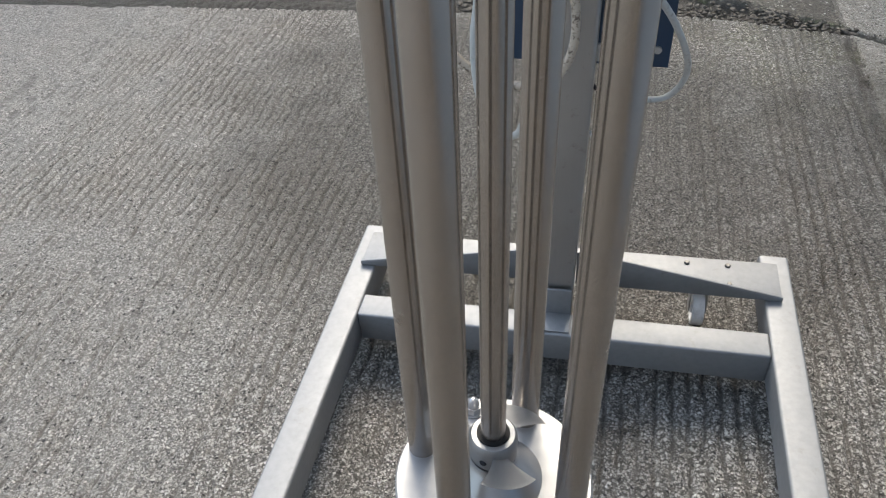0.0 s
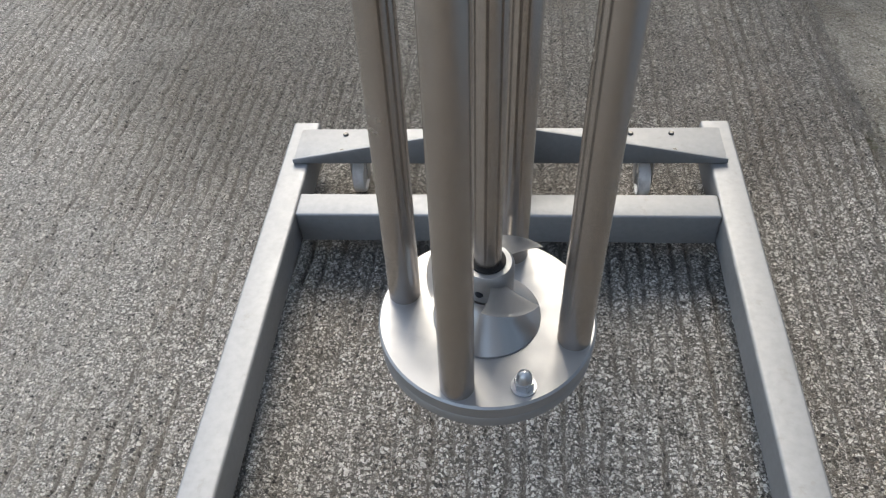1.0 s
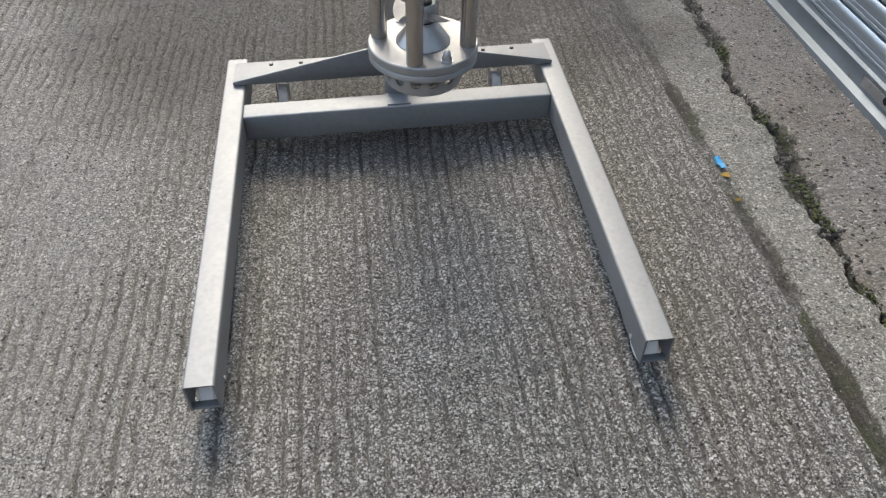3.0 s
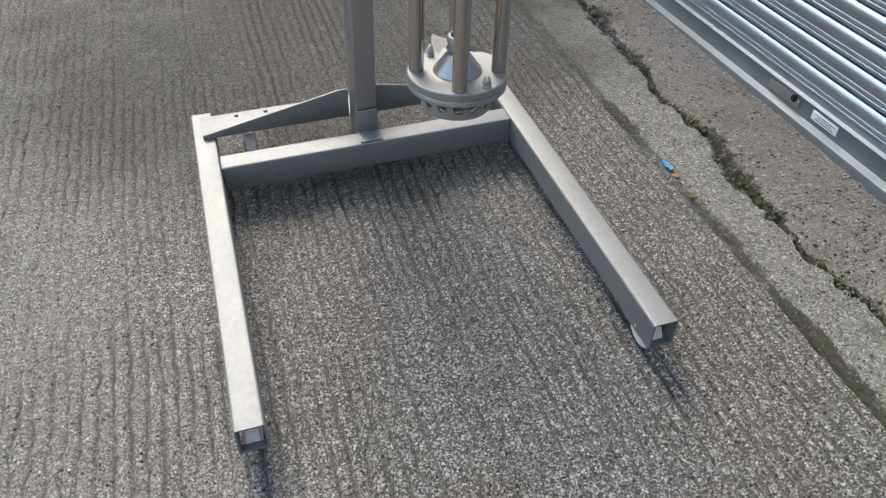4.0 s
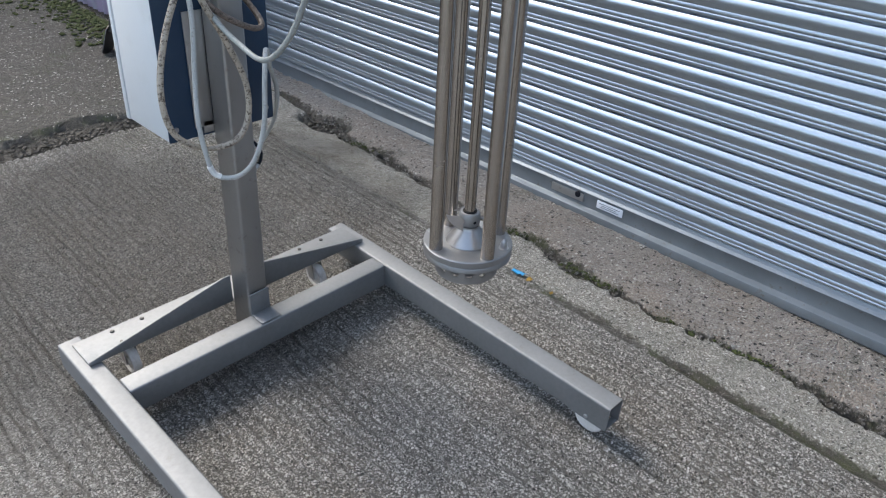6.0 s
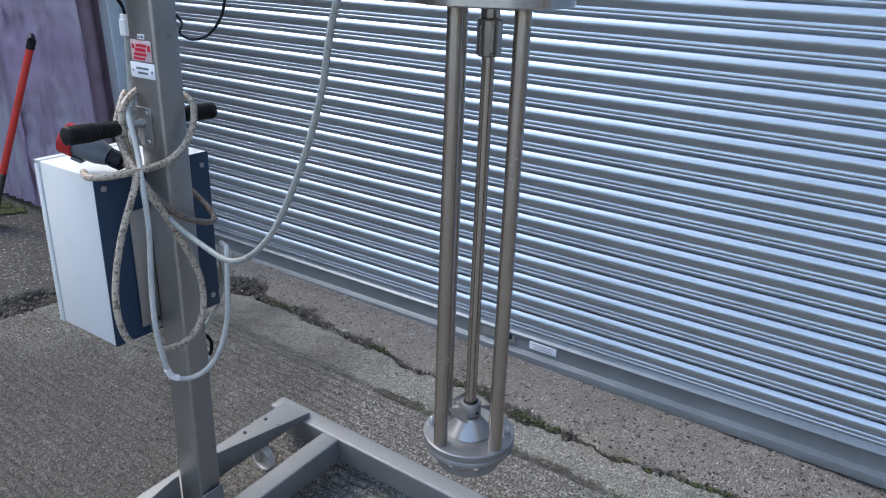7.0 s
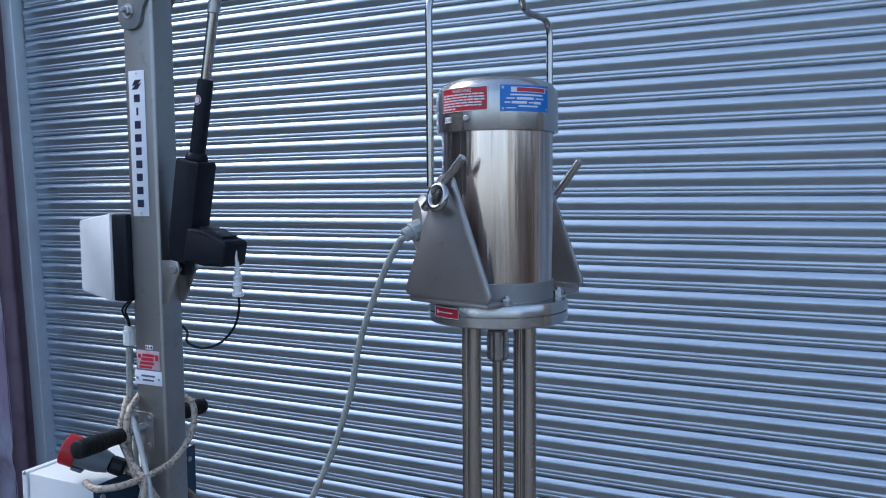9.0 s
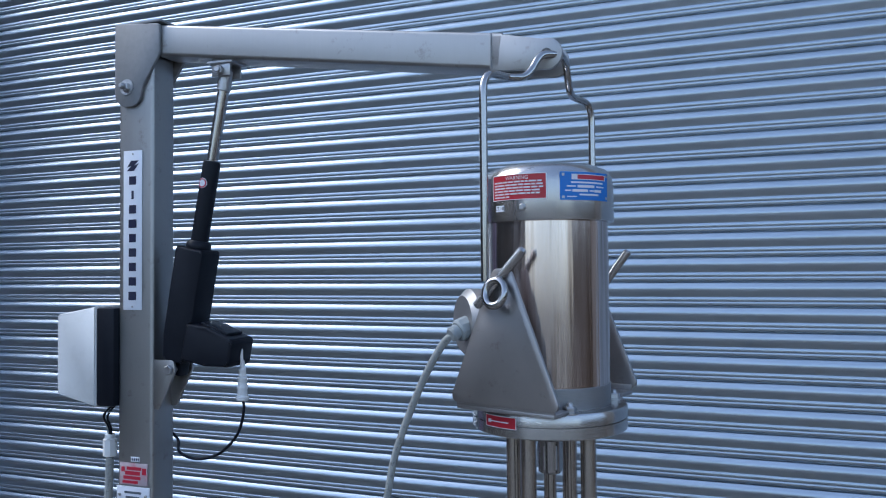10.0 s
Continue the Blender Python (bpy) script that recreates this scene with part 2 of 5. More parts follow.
    r = n.math("SUBTRACT", n.span(fine, 0.35, 0.65, 0.34, 0.58), n.math("MULTIPLY", stone, 0.16))
    if damp:
        # a broad damp patch behind the stand, which also deepens the crossbar's shade
        off = n.node("ShaderNodeMapping", Vector=at, Scale=(1.0, 1.05, 0.0), Location=(0.05, -1.87, 0.0)).outputs["Vector"]
        far = n.node("ShaderNodeVectorMath", Vector=off)
        far.operation = "LENGTH"
        patch = n.math("MAXIMUM", n.math("SUBTRACT", 1.0, far.outputs["Value"]), -0.8)
        stain = n.math("ADD", n.noise(at, 1.6, 5, 0.6), n.math("MULTIPLY", patch, 0.40))
        wet = n.math("MULTIPLY", n.span(stain, 0.42, 0.66), damp)
        col = n.mix(wet, col, (0.34, 0.325, 0.295), "MULTIPLY")
        r = n.math("SUBTRACT", r, n.math("MULTIPLY", wet, 0.2))
    if moss:
        green = n.math("MULTIPLY", n.span(n.noise(at, 5.5, 7, 0.75), 0.56, 0.68), moss)
        col = n.mix(green, col, (0.05, 0.062, 0.016))
    earth = n.tree.nodes.new("ShaderNodeAttribute")
    earth.attribute_name = "earth"
    earth = n.math("ADD", earth.outputs["Fac"], n.math("MULTIPLY", n.math("SUBTRACT", n.noise(at, 55, 5, 0.7), 0.5), 0.9))
    soil = n.mix(n.span(fine, 0.4, 0.62), (0.095, 0.083, 0.068), (0.04, 0.034, 0.026))
    soil = n.mix(n.span(n.noise(at, 7, 5, 0.7), 0.50, 0.62, 0, 0.85), soil, (0.055, 0.07, 0.015))
    col = n.mix(n.span(earth, 0.38, 0.55, 0.0, 0.9), col, soil)
    col = n.mix(n.span(earth, 0.78, 0.98), col, (0.018, 0.015, 0.011))
    return n.done(col, r, 0.0, n.bump(height, relief, 0.008), Specular_IOR_Level=0.8)


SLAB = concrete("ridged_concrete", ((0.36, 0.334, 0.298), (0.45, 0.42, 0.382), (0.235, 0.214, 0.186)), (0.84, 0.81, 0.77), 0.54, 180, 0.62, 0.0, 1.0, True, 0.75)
APRON = concrete("exposed_aggregate", ((0.42, 0.392, 0.34), (0.51, 0.48, 0.43), (0.27, 0.245, 0.20)), (0.80, 0.77, 0.70), 0.46, 170, 0.8, 0.45, 1.0, False, 0.75)
SILL = concrete("old_threshold_concrete", ((0.62, 0.545, 0.485), (0.74, 0.67, 0.61), (0.40, 0.335, 0.285)), (0.70, 0.66, 0.61), 0.26, 110, 0.75, 0.4, 1.5, False, 0.65)
YARD = concrete("worn_yard_concrete", ((0.082, 0.074, 0.058), (0.118, 0.106, 0.088), (0.05, 0.045, 0.033)), (0.26, 0.24, 0.20), 0.2, 120, 0.5, 1.0)


def old_sheet():
    n = Nodes("faded_purple_sheet")
    at = n.coords()
    down = n.coords((1, 1, 0.12))
    col = n.mix(n.span(n.noise(at, 1.7, 5, 0.6), 0.35, 0.65), (0.54, 0.41, 0.58), (0.62, 0.57, 0.69))
    col = n.mix(n.span(n.noise(down, 9, 6, 0.65), 0.5, 0.75, 0, 0.8), col, (0.22, 0.155, 0.225))
    col = n.mix(n.span(n.noise(n.coords((1.6, 1.6, 0.45)), 4, 6, 0.7), 0.50, 0.62, 0, 0.75), col, (0.66, 0.67, 0.72))
    return n.done(col, 0.6, 0.0, n.bump(n.noise(at, 30, 5), 0.3, 0.004))


SHEET = old_sheet()
RUST = painted("rusty_brown_sheet", (0.13, 0.09, 0.085), 0.75, (0.12, 0.10, 0.11), 0.6, 8, 0.3, 90)
RETURN_SHEET = painted("purple_brown_sheet", (0.33, 0.24, 0.30), 0.62, (0.16, 0.11, 0.13), 0.8, 6, 0.3, 60)
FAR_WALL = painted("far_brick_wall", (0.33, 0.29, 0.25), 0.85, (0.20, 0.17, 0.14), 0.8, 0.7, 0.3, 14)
# kept very dark so the unseen end walls reflect dark in the steel
UNSEEN_DARK_WALL = painted("dark_brick_wall", (0.075, 0.066, 0.058), 0.85, (0.05, 0.045, 0.04), 0.7, 1.2, 0.3, 14)
SCRAP_BLUE = painted("scrap_blue", (0.02, 0.28, 0.55), 0.4)
LEAF_YELLOW = painted("leaf_yellow", (0.34, 0.21, 0.04), 0.6)


# ---- building blocks ----
def link(name, bm, material, parent=None, label="", sharp=35):
    me = bpy.data.meshes.new(name)
    bmesh.ops.recalc_face_normals(bm, faces=bm.faces)
    bm.to_mesh(me)
    bm.free()
    me.materials.append(material)
    me.shade_smooth()
    me.set_sharp_from_angle(angle=radians(sharp))
    ob = new(name, me)
    ob.parent = parent
    if label:
        ob["label"] = label
    return ob


def part(name, bm, material, parent, label=""):
    return link(name, bm, material, parent, label)


def again(ob, m, parent=None):
    """One more object on the same mesh."""
    o = new(ob.name.split(".")[0], ob.data)
    o.parent = ob.parent if parent is None else parent
    o.matrix_basis = m
    if "label" in ob:
        o["label"] = ob["label"]
    return o


def thing(name, at, label, category, group="", kind=""):
    e = new(name)
    e.empty_display_size = 0.05
    e.location = at
    return tagged(e, label, category, group, kind)


def local(parent, bm):
    """Moves a mesh written in world places into its parent's frame."""
    bmesh.ops.translate(bm, vec=-Vector(parent.location), verts=bm.verts)
    return bm


def box(lo, hi, bevel=0.0, segments=2):
    bm = bmesh.new()
    bmesh.ops.create_cube(bm, size=1.0)
    lo, hi = Vector(lo), Vector(hi)
    for v in bm.verts:
        v.co = Vector(((lo[i] + hi[i]) / 2 + v.co[i] * (hi[i] - lo[i]) for i in range(3)))
    if bevel:
        bmesh.ops.bevel(bm, geom=bm.edges[:], offset=bevel, segments=segments, affect="EDGES", profile=0.5)
    return bm


def turn(bm, m):
    bmesh.ops.transform(bm, matrix=m, verts=bm.verts)
    return bm


def merge(*bms):
    out = bmesh.new()
    for b in bms:
        me = bpy.data.meshes.new("joined")
        b.to_mesh(me)
        b.free()
        out.from_mesh(me)
        bpy.data.meshes.remove(me)
    return out


def lathe(profile, segments=48):
    """Turns (radius, height) pairs round z."""
    bm = bmesh.new()
    rings = []
    for r, z in profile:
        if r < 1e-6:
            rings.append([bm.verts.new((0, 0, z))])
        else:
            rings.append([bm.verts.new((r * math.cos(2 * math.pi * i / segments), r * math.sin(2 * math.pi * i / segments), z)) for i in range(segments)])
    for a, b in zip(rings, rings[1:]):
        for i in range(segments):
            j = (i + 1) % segments
            q = [a[i % len(a)], a[j % len(a)], b[j % len(b)], b[i % len(b)]]
            q = [v for k, v in enumerate(q) if v not in q[:k]]
            if len(q) > 2:
                bm.faces.new(q)
    return bm


def rod_between(a, b, r, segments=20, edge=0.0015):
    """A round bar with eased ends."""
    a, b = Vector(a), Vector(b)
    h = (b - a).length
    e = min(edge, r * 0.4, h * 0.3)
    bm = lathe([(0, 0), (r - e, 0), (r, e), (r, h - e), (r - e, h), (0, h)], segments)
    return turn(bm, Matrix.Translation(a) @ (b - a).to_track_quat("Z", "Y").to_matrix().to_4x4())


def smooth_path(points, steps=10):
    """Catmull-Rom through the points."""
    p = [Vector(q) for q in points]
    p = [p[0] * 2 - p[1]] + p + [p[-1] * 2 - p[-2]]
    out = []
    for i in range(1, len(p) - 2):
        for k in range(steps):
            t = k / steps
            out.append(0.5 * (2 * p[i] + (p[i + 1] - p[i - 1]) * t + (2 * p[i - 1] - 5 * p[i] + 4 * p[i + 1] - p[i + 2]) * t * t
                              + (3 * p[i] - p[i - 1] - 3 * p[i + 1] + p[i + 2]) * t ** 3))
    return out + [p[-2]]


def sweep(path, r, segments=12, closed=False):
    """A round section carried along a path."""
    bm = bmesh.new()
    n = len(path)
    way = [(path[(i + 1) % n if closed else min(i + 1, n - 1)] - path[i - 1 if closed or i else 0]).normalized() for i in range(n)]
    side = way[0].orthogonal().normalized()
    rings = []
    for p, w in zip(path, way):
        side = (side - w * side.dot(w)).normalized()
        up = w.cross(side)
        rings.append([bm.verts.new(p + (side * math.cos(a) + up * math.sin(a)) * r) for a in (2 * math.pi * k / segments for k in range(segments))])
    for i in range(n if closed else n - 1):
        a, b = rings[i], rings[(i + 1) % n]
        for k in range(segments):
            bm.faces.new((a[k], a[(k + 1) % segments], b[(k + 1) % segments], b[k]))
    if not closed:
        bm.faces.new(rings[0][::-1])
        bm.faces.new(rings[-1])
    return bm


def prism(outline, lo, hi, axis="x", bevel=0.0):
    """An outline given in the two other axes (in order), pulled from lo to hi along axis."""
    bm = bmesh.new()
    def place(u, v, w):
        return {"x": (w, u, v), "y": (u, w, v), "z": (u, v, w)}[axis]
    a = [bm.verts.new(place(u, v, lo)) for u, v in outline]
    b = [bm.verts.new(place(u, v, hi)) for u, v in outline]
    bm.faces.new(a)
    bm.faces.new(b[::-1])
    for i in range(len(a)):
        j = (i + 1) % len(a)
        bm.faces.new((a[i], a[j], b[j], b[i]))
    if bevel:
        bmesh.ops.recalc_face_normals(bm, faces=bm.faces)
        bmesh.ops.bevel(bm, geom=bm.edges[:], offset=bevel, segments=2, affect="EDGES", profile=0.5)
    return bm


def rounded(points, radii, steps=6):
    """A closed outline with rounded corners."""
    out = []
    for i, p in enumerate(points):
        p, a, b, r = Vector(p), Vector(points[i - 1]), Vector(points[(i + 1) % len(points)]), radii[i]
        if not r:
            out.append(tuple(p))
            continue
        u, w = (a - p).normalized(), (b - p).normalized()
        half = u.angle(w) / 2
        cut = r / math.tan(half)
        c = p + (u + w).normalized() * r / math.sin(half)
        s, e = p + u * cut - c, p + w * cut - c
        total = math.atan2(s.x * e.y - s.y * e.x, s.dot(e))
        for k in range(steps + 1):
            t = total * k / steps
            out.append((c.x + s.x * math.cos(t) - s.y * math.sin(t), c.y + s.x * math.sin(t) + s.y * math.cos(t)))
    return out


def hollow(w, h, length, wall=0.004, radius=0.006, slot=0.0):
    """A rectangular hollow section along y from 0, with open ends; slot leaves out the floor for that length from the start."""
    def ring(inset, r, y):
        a, b = w / 2 - inset, h / 2 - inset
        return [(x, y, z) for x, z in rounded([(-a, -b), (a, -b), (a, b), (-a, b)], [max(r, 0.001)] * 4, 4)]
    bm = bmesh.new()
    def ends(lo, hi):
        rows = [[bm.verts.new(p) for p in ring(i, r, y)] for i, r, y in ((0, radius, lo), (0, radius, hi), (wall, radius - wall, hi), (wall, radius - wall, lo))]
        k = len(rows[0])
        for a, b in zip(rows, rows[1:] + rows[:1]):
            for i in range(k):
                bm.faces.new((a[i], a[(i + 1) % k], b[(i + 1) % k], b[i]))
    ends(slot, length)
    if slot:
        for s in (-1, 1):
            x0, x1 = sorted((s * w / 2, s * (w / 2 - wall)))
            side = box((x0, 0, -h / 2), (x1, slot, h / 2 - radius))
            me = bpy.data.meshes.new("side")
            side.to_mesh(me)
            side.free()
            bm.from_mesh(me)
            bpy.data.meshes.remove(me)
        cap = []
        for x, y, z in ring(0, radius, 0):
            if z > h / 2 - radius - 1e-6:
                cap.append((x, z))
        inner = [(x * (1 - 2 * wall / w), h / 2 - wall if z > h / 2 - 1e-4 else z - wall * 0.2) for x, z in cap][::-1]
        top = prism(cap + inner, 0, slot, "y")
        me = bpy.data.meshes.new("roof")
        top.to_mesh(me)
        top.free()
        bm.from_mesh(me)
        bpy.data.meshes.remove(me)
    return bm


def hex_nut(r, h):
    bm = lathe([(0, 0), (r, 0), (r, h * 0.8), (r * 0.86, h), (0, h)], 6)
    return bm


def bolt(shank, nut_r, nut_h, stick):
    return merge(lathe([(0, 0), (nut_r * 1.5, 0), (nut_r * 1.5, 0.0015), (0, 0.0015)], 20),
                 turn(hex_nut(nut_r, nut_h), Matrix.Translation((0, 0, 0.0015))),
                 turn(lathe([(0, 0), (shank, 0), (shank, stick - shank * 0.6), (shank * 0.6, stick), (0, stick)], 14), Matrix.Translation((0, 0, 0.0015))))


def dome_nut(r, h):
    return merge(lathe([(0, 0), (r * 1.25, 0), (r * 1.25, 0.0014), (0, 0.0014)], 20),
                 turn(lathe([(0, 0), (r, 0), (r, h), (0, h)], 6), Matrix.Translation((0, 0, 0.0014))),
                 turn(lathe([(r * 0.8, 0), (r * 0.8, 0.002), (r * 0.62, 0.0062), (r * 0.3, 0.0088), (0, 0.0094)], 18), Matrix.Translation((0, 0, h + 0.0014))))


def lettering(body, size, material, parent, m, bend=None):
    """Raised printing in the built-in font; bend carries each point onto a curved face."""
    curve = bpy.data.curves.new("lettering", "FONT")
    curve.body, curve.size, curve.align_x, curve.align_y = body, size, "CENTER", "CENTER"
    tmp = bpy.data.objects.new("lettering_source", curve)
    me = bpy.data.meshes.new_from_object(tmp)
    bpy.data.objects.remove(tmp)
    bpy.data.curves.remove(curve)
    for v in me.vertices:
        v.co = bend(v.co) if bend else m @ v.co
    me.materials.append(material)
    ob = new("lettering", me)
    ob.parent = parent
    return ob


# ---- the large structure ----
LATH, FIRST_LATH, SHUTTER_X = 0.07755, 0.1415, 1.365
SHUTTER_LO, SHUTTER_HI = -2.3, 3.32
LEAN = 0.045  # the far jamb stands out of plumb


def old_noise(x, y, scale, seed, octaves=3):
    """Smooth random heights, about -1 to 1, on arrays of places."""
    rng = np.random.RandomState(seed)
    total, amp = np.zeros_like(x), 1.0
    for _ in range(octaves):
        table = rng.uniform(-1, 1, (256, 256))
        u, v = x * scale, y * scale
        i, j = np.floor(u).astype(int), np.floor(v).astype(int)
        fu, fv = u - i, v - j
        fu, fv = fu * fu * (3 - 2 * fu), fv * fv * (3 - 2 * fv)
        g = lambda a, b: table[(i + a) % 256, (j + b) % 256]
        total += amp * ((g(0, 0) * (1 - fu) + g(1, 0) * fu) * (1 - fv) + (g(0, 1) * (1 - fu) + g(1, 1) * fu) * fv)
        scale, amp = scale * 2.03, amp * 0.5
    return total / 1.6


def axis_steps(lo, hi, step, far, grow):
    """Even steps from lo to hi, then ever wider ones out to +-far."""
    mid = list(np.arange(lo, hi, step))
    down, up, s = [lo], [mid[-1]], step
    while down[-1] > -far:
        s *= grow
        down.append(down[-1] - s)
    s = step
    while up[-1] < far:
        s *= grow
        up.append(up[-1] + s)
    return np.array(down[:0:-1] + mid + up[1:])


RIDGE = 0.031


def build_ground():
    xs, ys = axis_steps(-1.55, 1.42, 0.0042, 60, 1.055), axis_steps(-0.55, 3.0, 0.0074, 60, 1.05)
    X, Y = np.meshgrid(xs, ys)
    crack_y = [-3, -0.28, 0.02, 0.21, 0.38, 0.57, 0.78, 0.94, 1.19, 1.34, 1.6, 1.8, 2.0, 2.2, 2.6, 4]
    crack_x = [1.02, 1.017, 1.029, 1.01, 0.972, 0.993, 1.0, 1.04, 1.0, 1.04, 1.05, 1.085, 1.06, 1.13, 1.16, 1.15]
    cx = np.interp(Y, crack_y, crack_x) + 0.016 * old_noise(Y, Y * 0 + 3, 9, 1) + 0.012 * old_noise(X, Y, 30, 2)
    cw = 0.008 + 0.034 * np.clip(old_noise(Y, Y * 0, 3.1, 3) + 0.2, 0, 1) + 0.010 * old_noise(X, Y, 40, 4)
    hole = 1.5 - ((X - 1.115) / 0.095) ** 2 - ((Y - 2.23) / 0.15) ** 2 - 0.5 * old_noise(X, Y, 14, 5)
    edge = 0.010 * old_noise(X, Y, 12, 6)
    trench = 2.66 - 0.20 * np.clip(X - 0.33, 0, 0.6) + 0.02 * old_noise(X, Y * 0, 4, 7) + 2 * edge
    tw = np.interp(X, [-4, 0.3, 0.55, 0.85, 1.0], [0.22, 0.21, 0.16, 0.035, 0.0]) + 0.03 * old_noise(X, Y, 7, 8)
    zone = np.zeros(X.shape, int)  # the ridged slab
    zone[X >= 0.815] = 1  # apron
    zone[X >= cx] = 2  # threshold
    zone[(Y > trench + tw * 0.5) & (X < 0.80)] = 3  # the older yard
    zone[(Y > 3.0) & (X >= 0.80) & (X < 1.2)] = 3
    # where dirt and soil have filled the joint, the crack, the hole and the trench: 0 clean, 1 deep soil
    deep = 1.0 - 0.38 * np.abs(X - cx) / np.maximum(cw, 0.005) + 0.32 * old_noise(X, Y, 22, 30)
    deep = np.where(Y < 3.2, np.clip(deep, 0, 1.2), 0)
    joint = np.clip(1 - (np.abs(X - 0.812 - edge) - 0.018) / 0.012, 0, 1) * (0.40 + 0.28 * old_noise(X, Y, 9, 20) + 0.28 * np.exp(-((Y - 1.13) / 0.13) ** 2) + 0.26 * np.clip((0.6 - Y) / 0.4, 0, 1))
    joint = np.where(Y < trench, joint, 0)
    ditch = np.clip(0.7 + np.minimum(Y - trench, trench + tw - Y) / 0.05, 0, 1.6) * (X < 0.97)
    earth = np.maximum(np.maximum(deep, joint), np.maximum(np.clip(hole, 0, 1), ditch))
    near = np.clip(1 - np.maximum(np.maximum(-1.7 - X, X - 1.5), np.maximum(-0.7 - Y, Y - 3.1)) / 0.6, 0, 1)
    wander = 0.28 * old_noise(X, Y, 2.2, 9) + 0.22 * old_noise(X, Y, 22, 10)
    wander += 0.28 * np.clip((-X - 0.35) / 0.5, 0, 1) * old_noise(X, Y, 26, 25)
    tooth = 1 - np.exp(-((((X / RIDGE + wander) % 1) - 0.5) / 0.15) ** 2)
    furrow = np.floor(X / RIDGE + wander)
    worn = np.clip(0.72 + 0.55 * old_noise(furrow * 0.731, Y * 0.5, 1.0, 24) + 0.65 * old_noise(X, Y, 4, 11) + 0.5 * old_noise(X, Y * 0.6, 28, 22), 0.05, 1.3)
    ridge = tooth * 0.0088 * worn
    crumb = 0.0020 * old_noise(X, Y, 60, 12)
    slope = -(0.028 + 0.012 * np.clip(Y, 0, 3.2)) * np.clip((X - 0.75) / 0.6, 0, 1) * (X < 1.6)
    Z = 0.0012 * old_noise(X, Y, 1.1, 13) + slope
    Z += np.where(zone == 0, ridge - 0.0070 * worn, 0) * near + crumb * near
    Z += np.where(zone == 1, 0.0035 * old_noise(X, Y, 20, 15) + 0.0012 * old_noise(X, Y, 60, 23), 0) * near
    Z += np.where(zone == 2, 0.003 + 0.007 * old_noise(X, Y, 7, 16) + 0.0034 * old_noise(X, Y, 40, 17), 0) * near
    Z += np.where(zone == 3, 0.006 * old_noise(X, Y, 5, 19) - 0.004, 0)
    sunk = np.clip((earth - 0.35) / 0.6, 0, 1)
    Z -= sunk * (0.034 + 0.008 * old_noise(X, Y, 25, 18))
    Z -= 0.02 * np.clip(hole, 0, 1)
    ny, nx = X.shape
    me = bpy.data.meshes.new("ground")
    me.vertices.add(nx * ny)
    me.vertices.foreach_set("co", np.stack([X, Y, Z], -1).astype(np.float32).ravel())
    a = (np.arange(ny - 1)[:, None] * nx + np.arange(nx - 1)[None, :]).ravel()
    quads = np.stack([a, a + 1, a + 1 + nx, a + nx], 1)
    me.loops.add(quads.size)
    me.loops.foreach_set("vertex_index", quads.ravel().astype(np.int32))
    me.polygons.add(len(quads))
    me.polygons.foreach_set("loop_start", (np.arange(len(quads)) * 4).astype(np.int32))
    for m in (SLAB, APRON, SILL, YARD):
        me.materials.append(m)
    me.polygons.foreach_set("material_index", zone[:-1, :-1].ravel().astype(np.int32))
    me.update(calc_edges=True)
    me.shade_smooth()
    me.attributes.new("earth", "FLOAT", "POINT").data.foreach_set("value", earth.astype(np.float32).ravel())
    ob = new("ground", me)
    ob.matrix_basis = SLOPE
    tagged(ob, "ridged grey-brown concrete yard with cracked mossy apron strips", "ground", kind="structure")


build_ground()


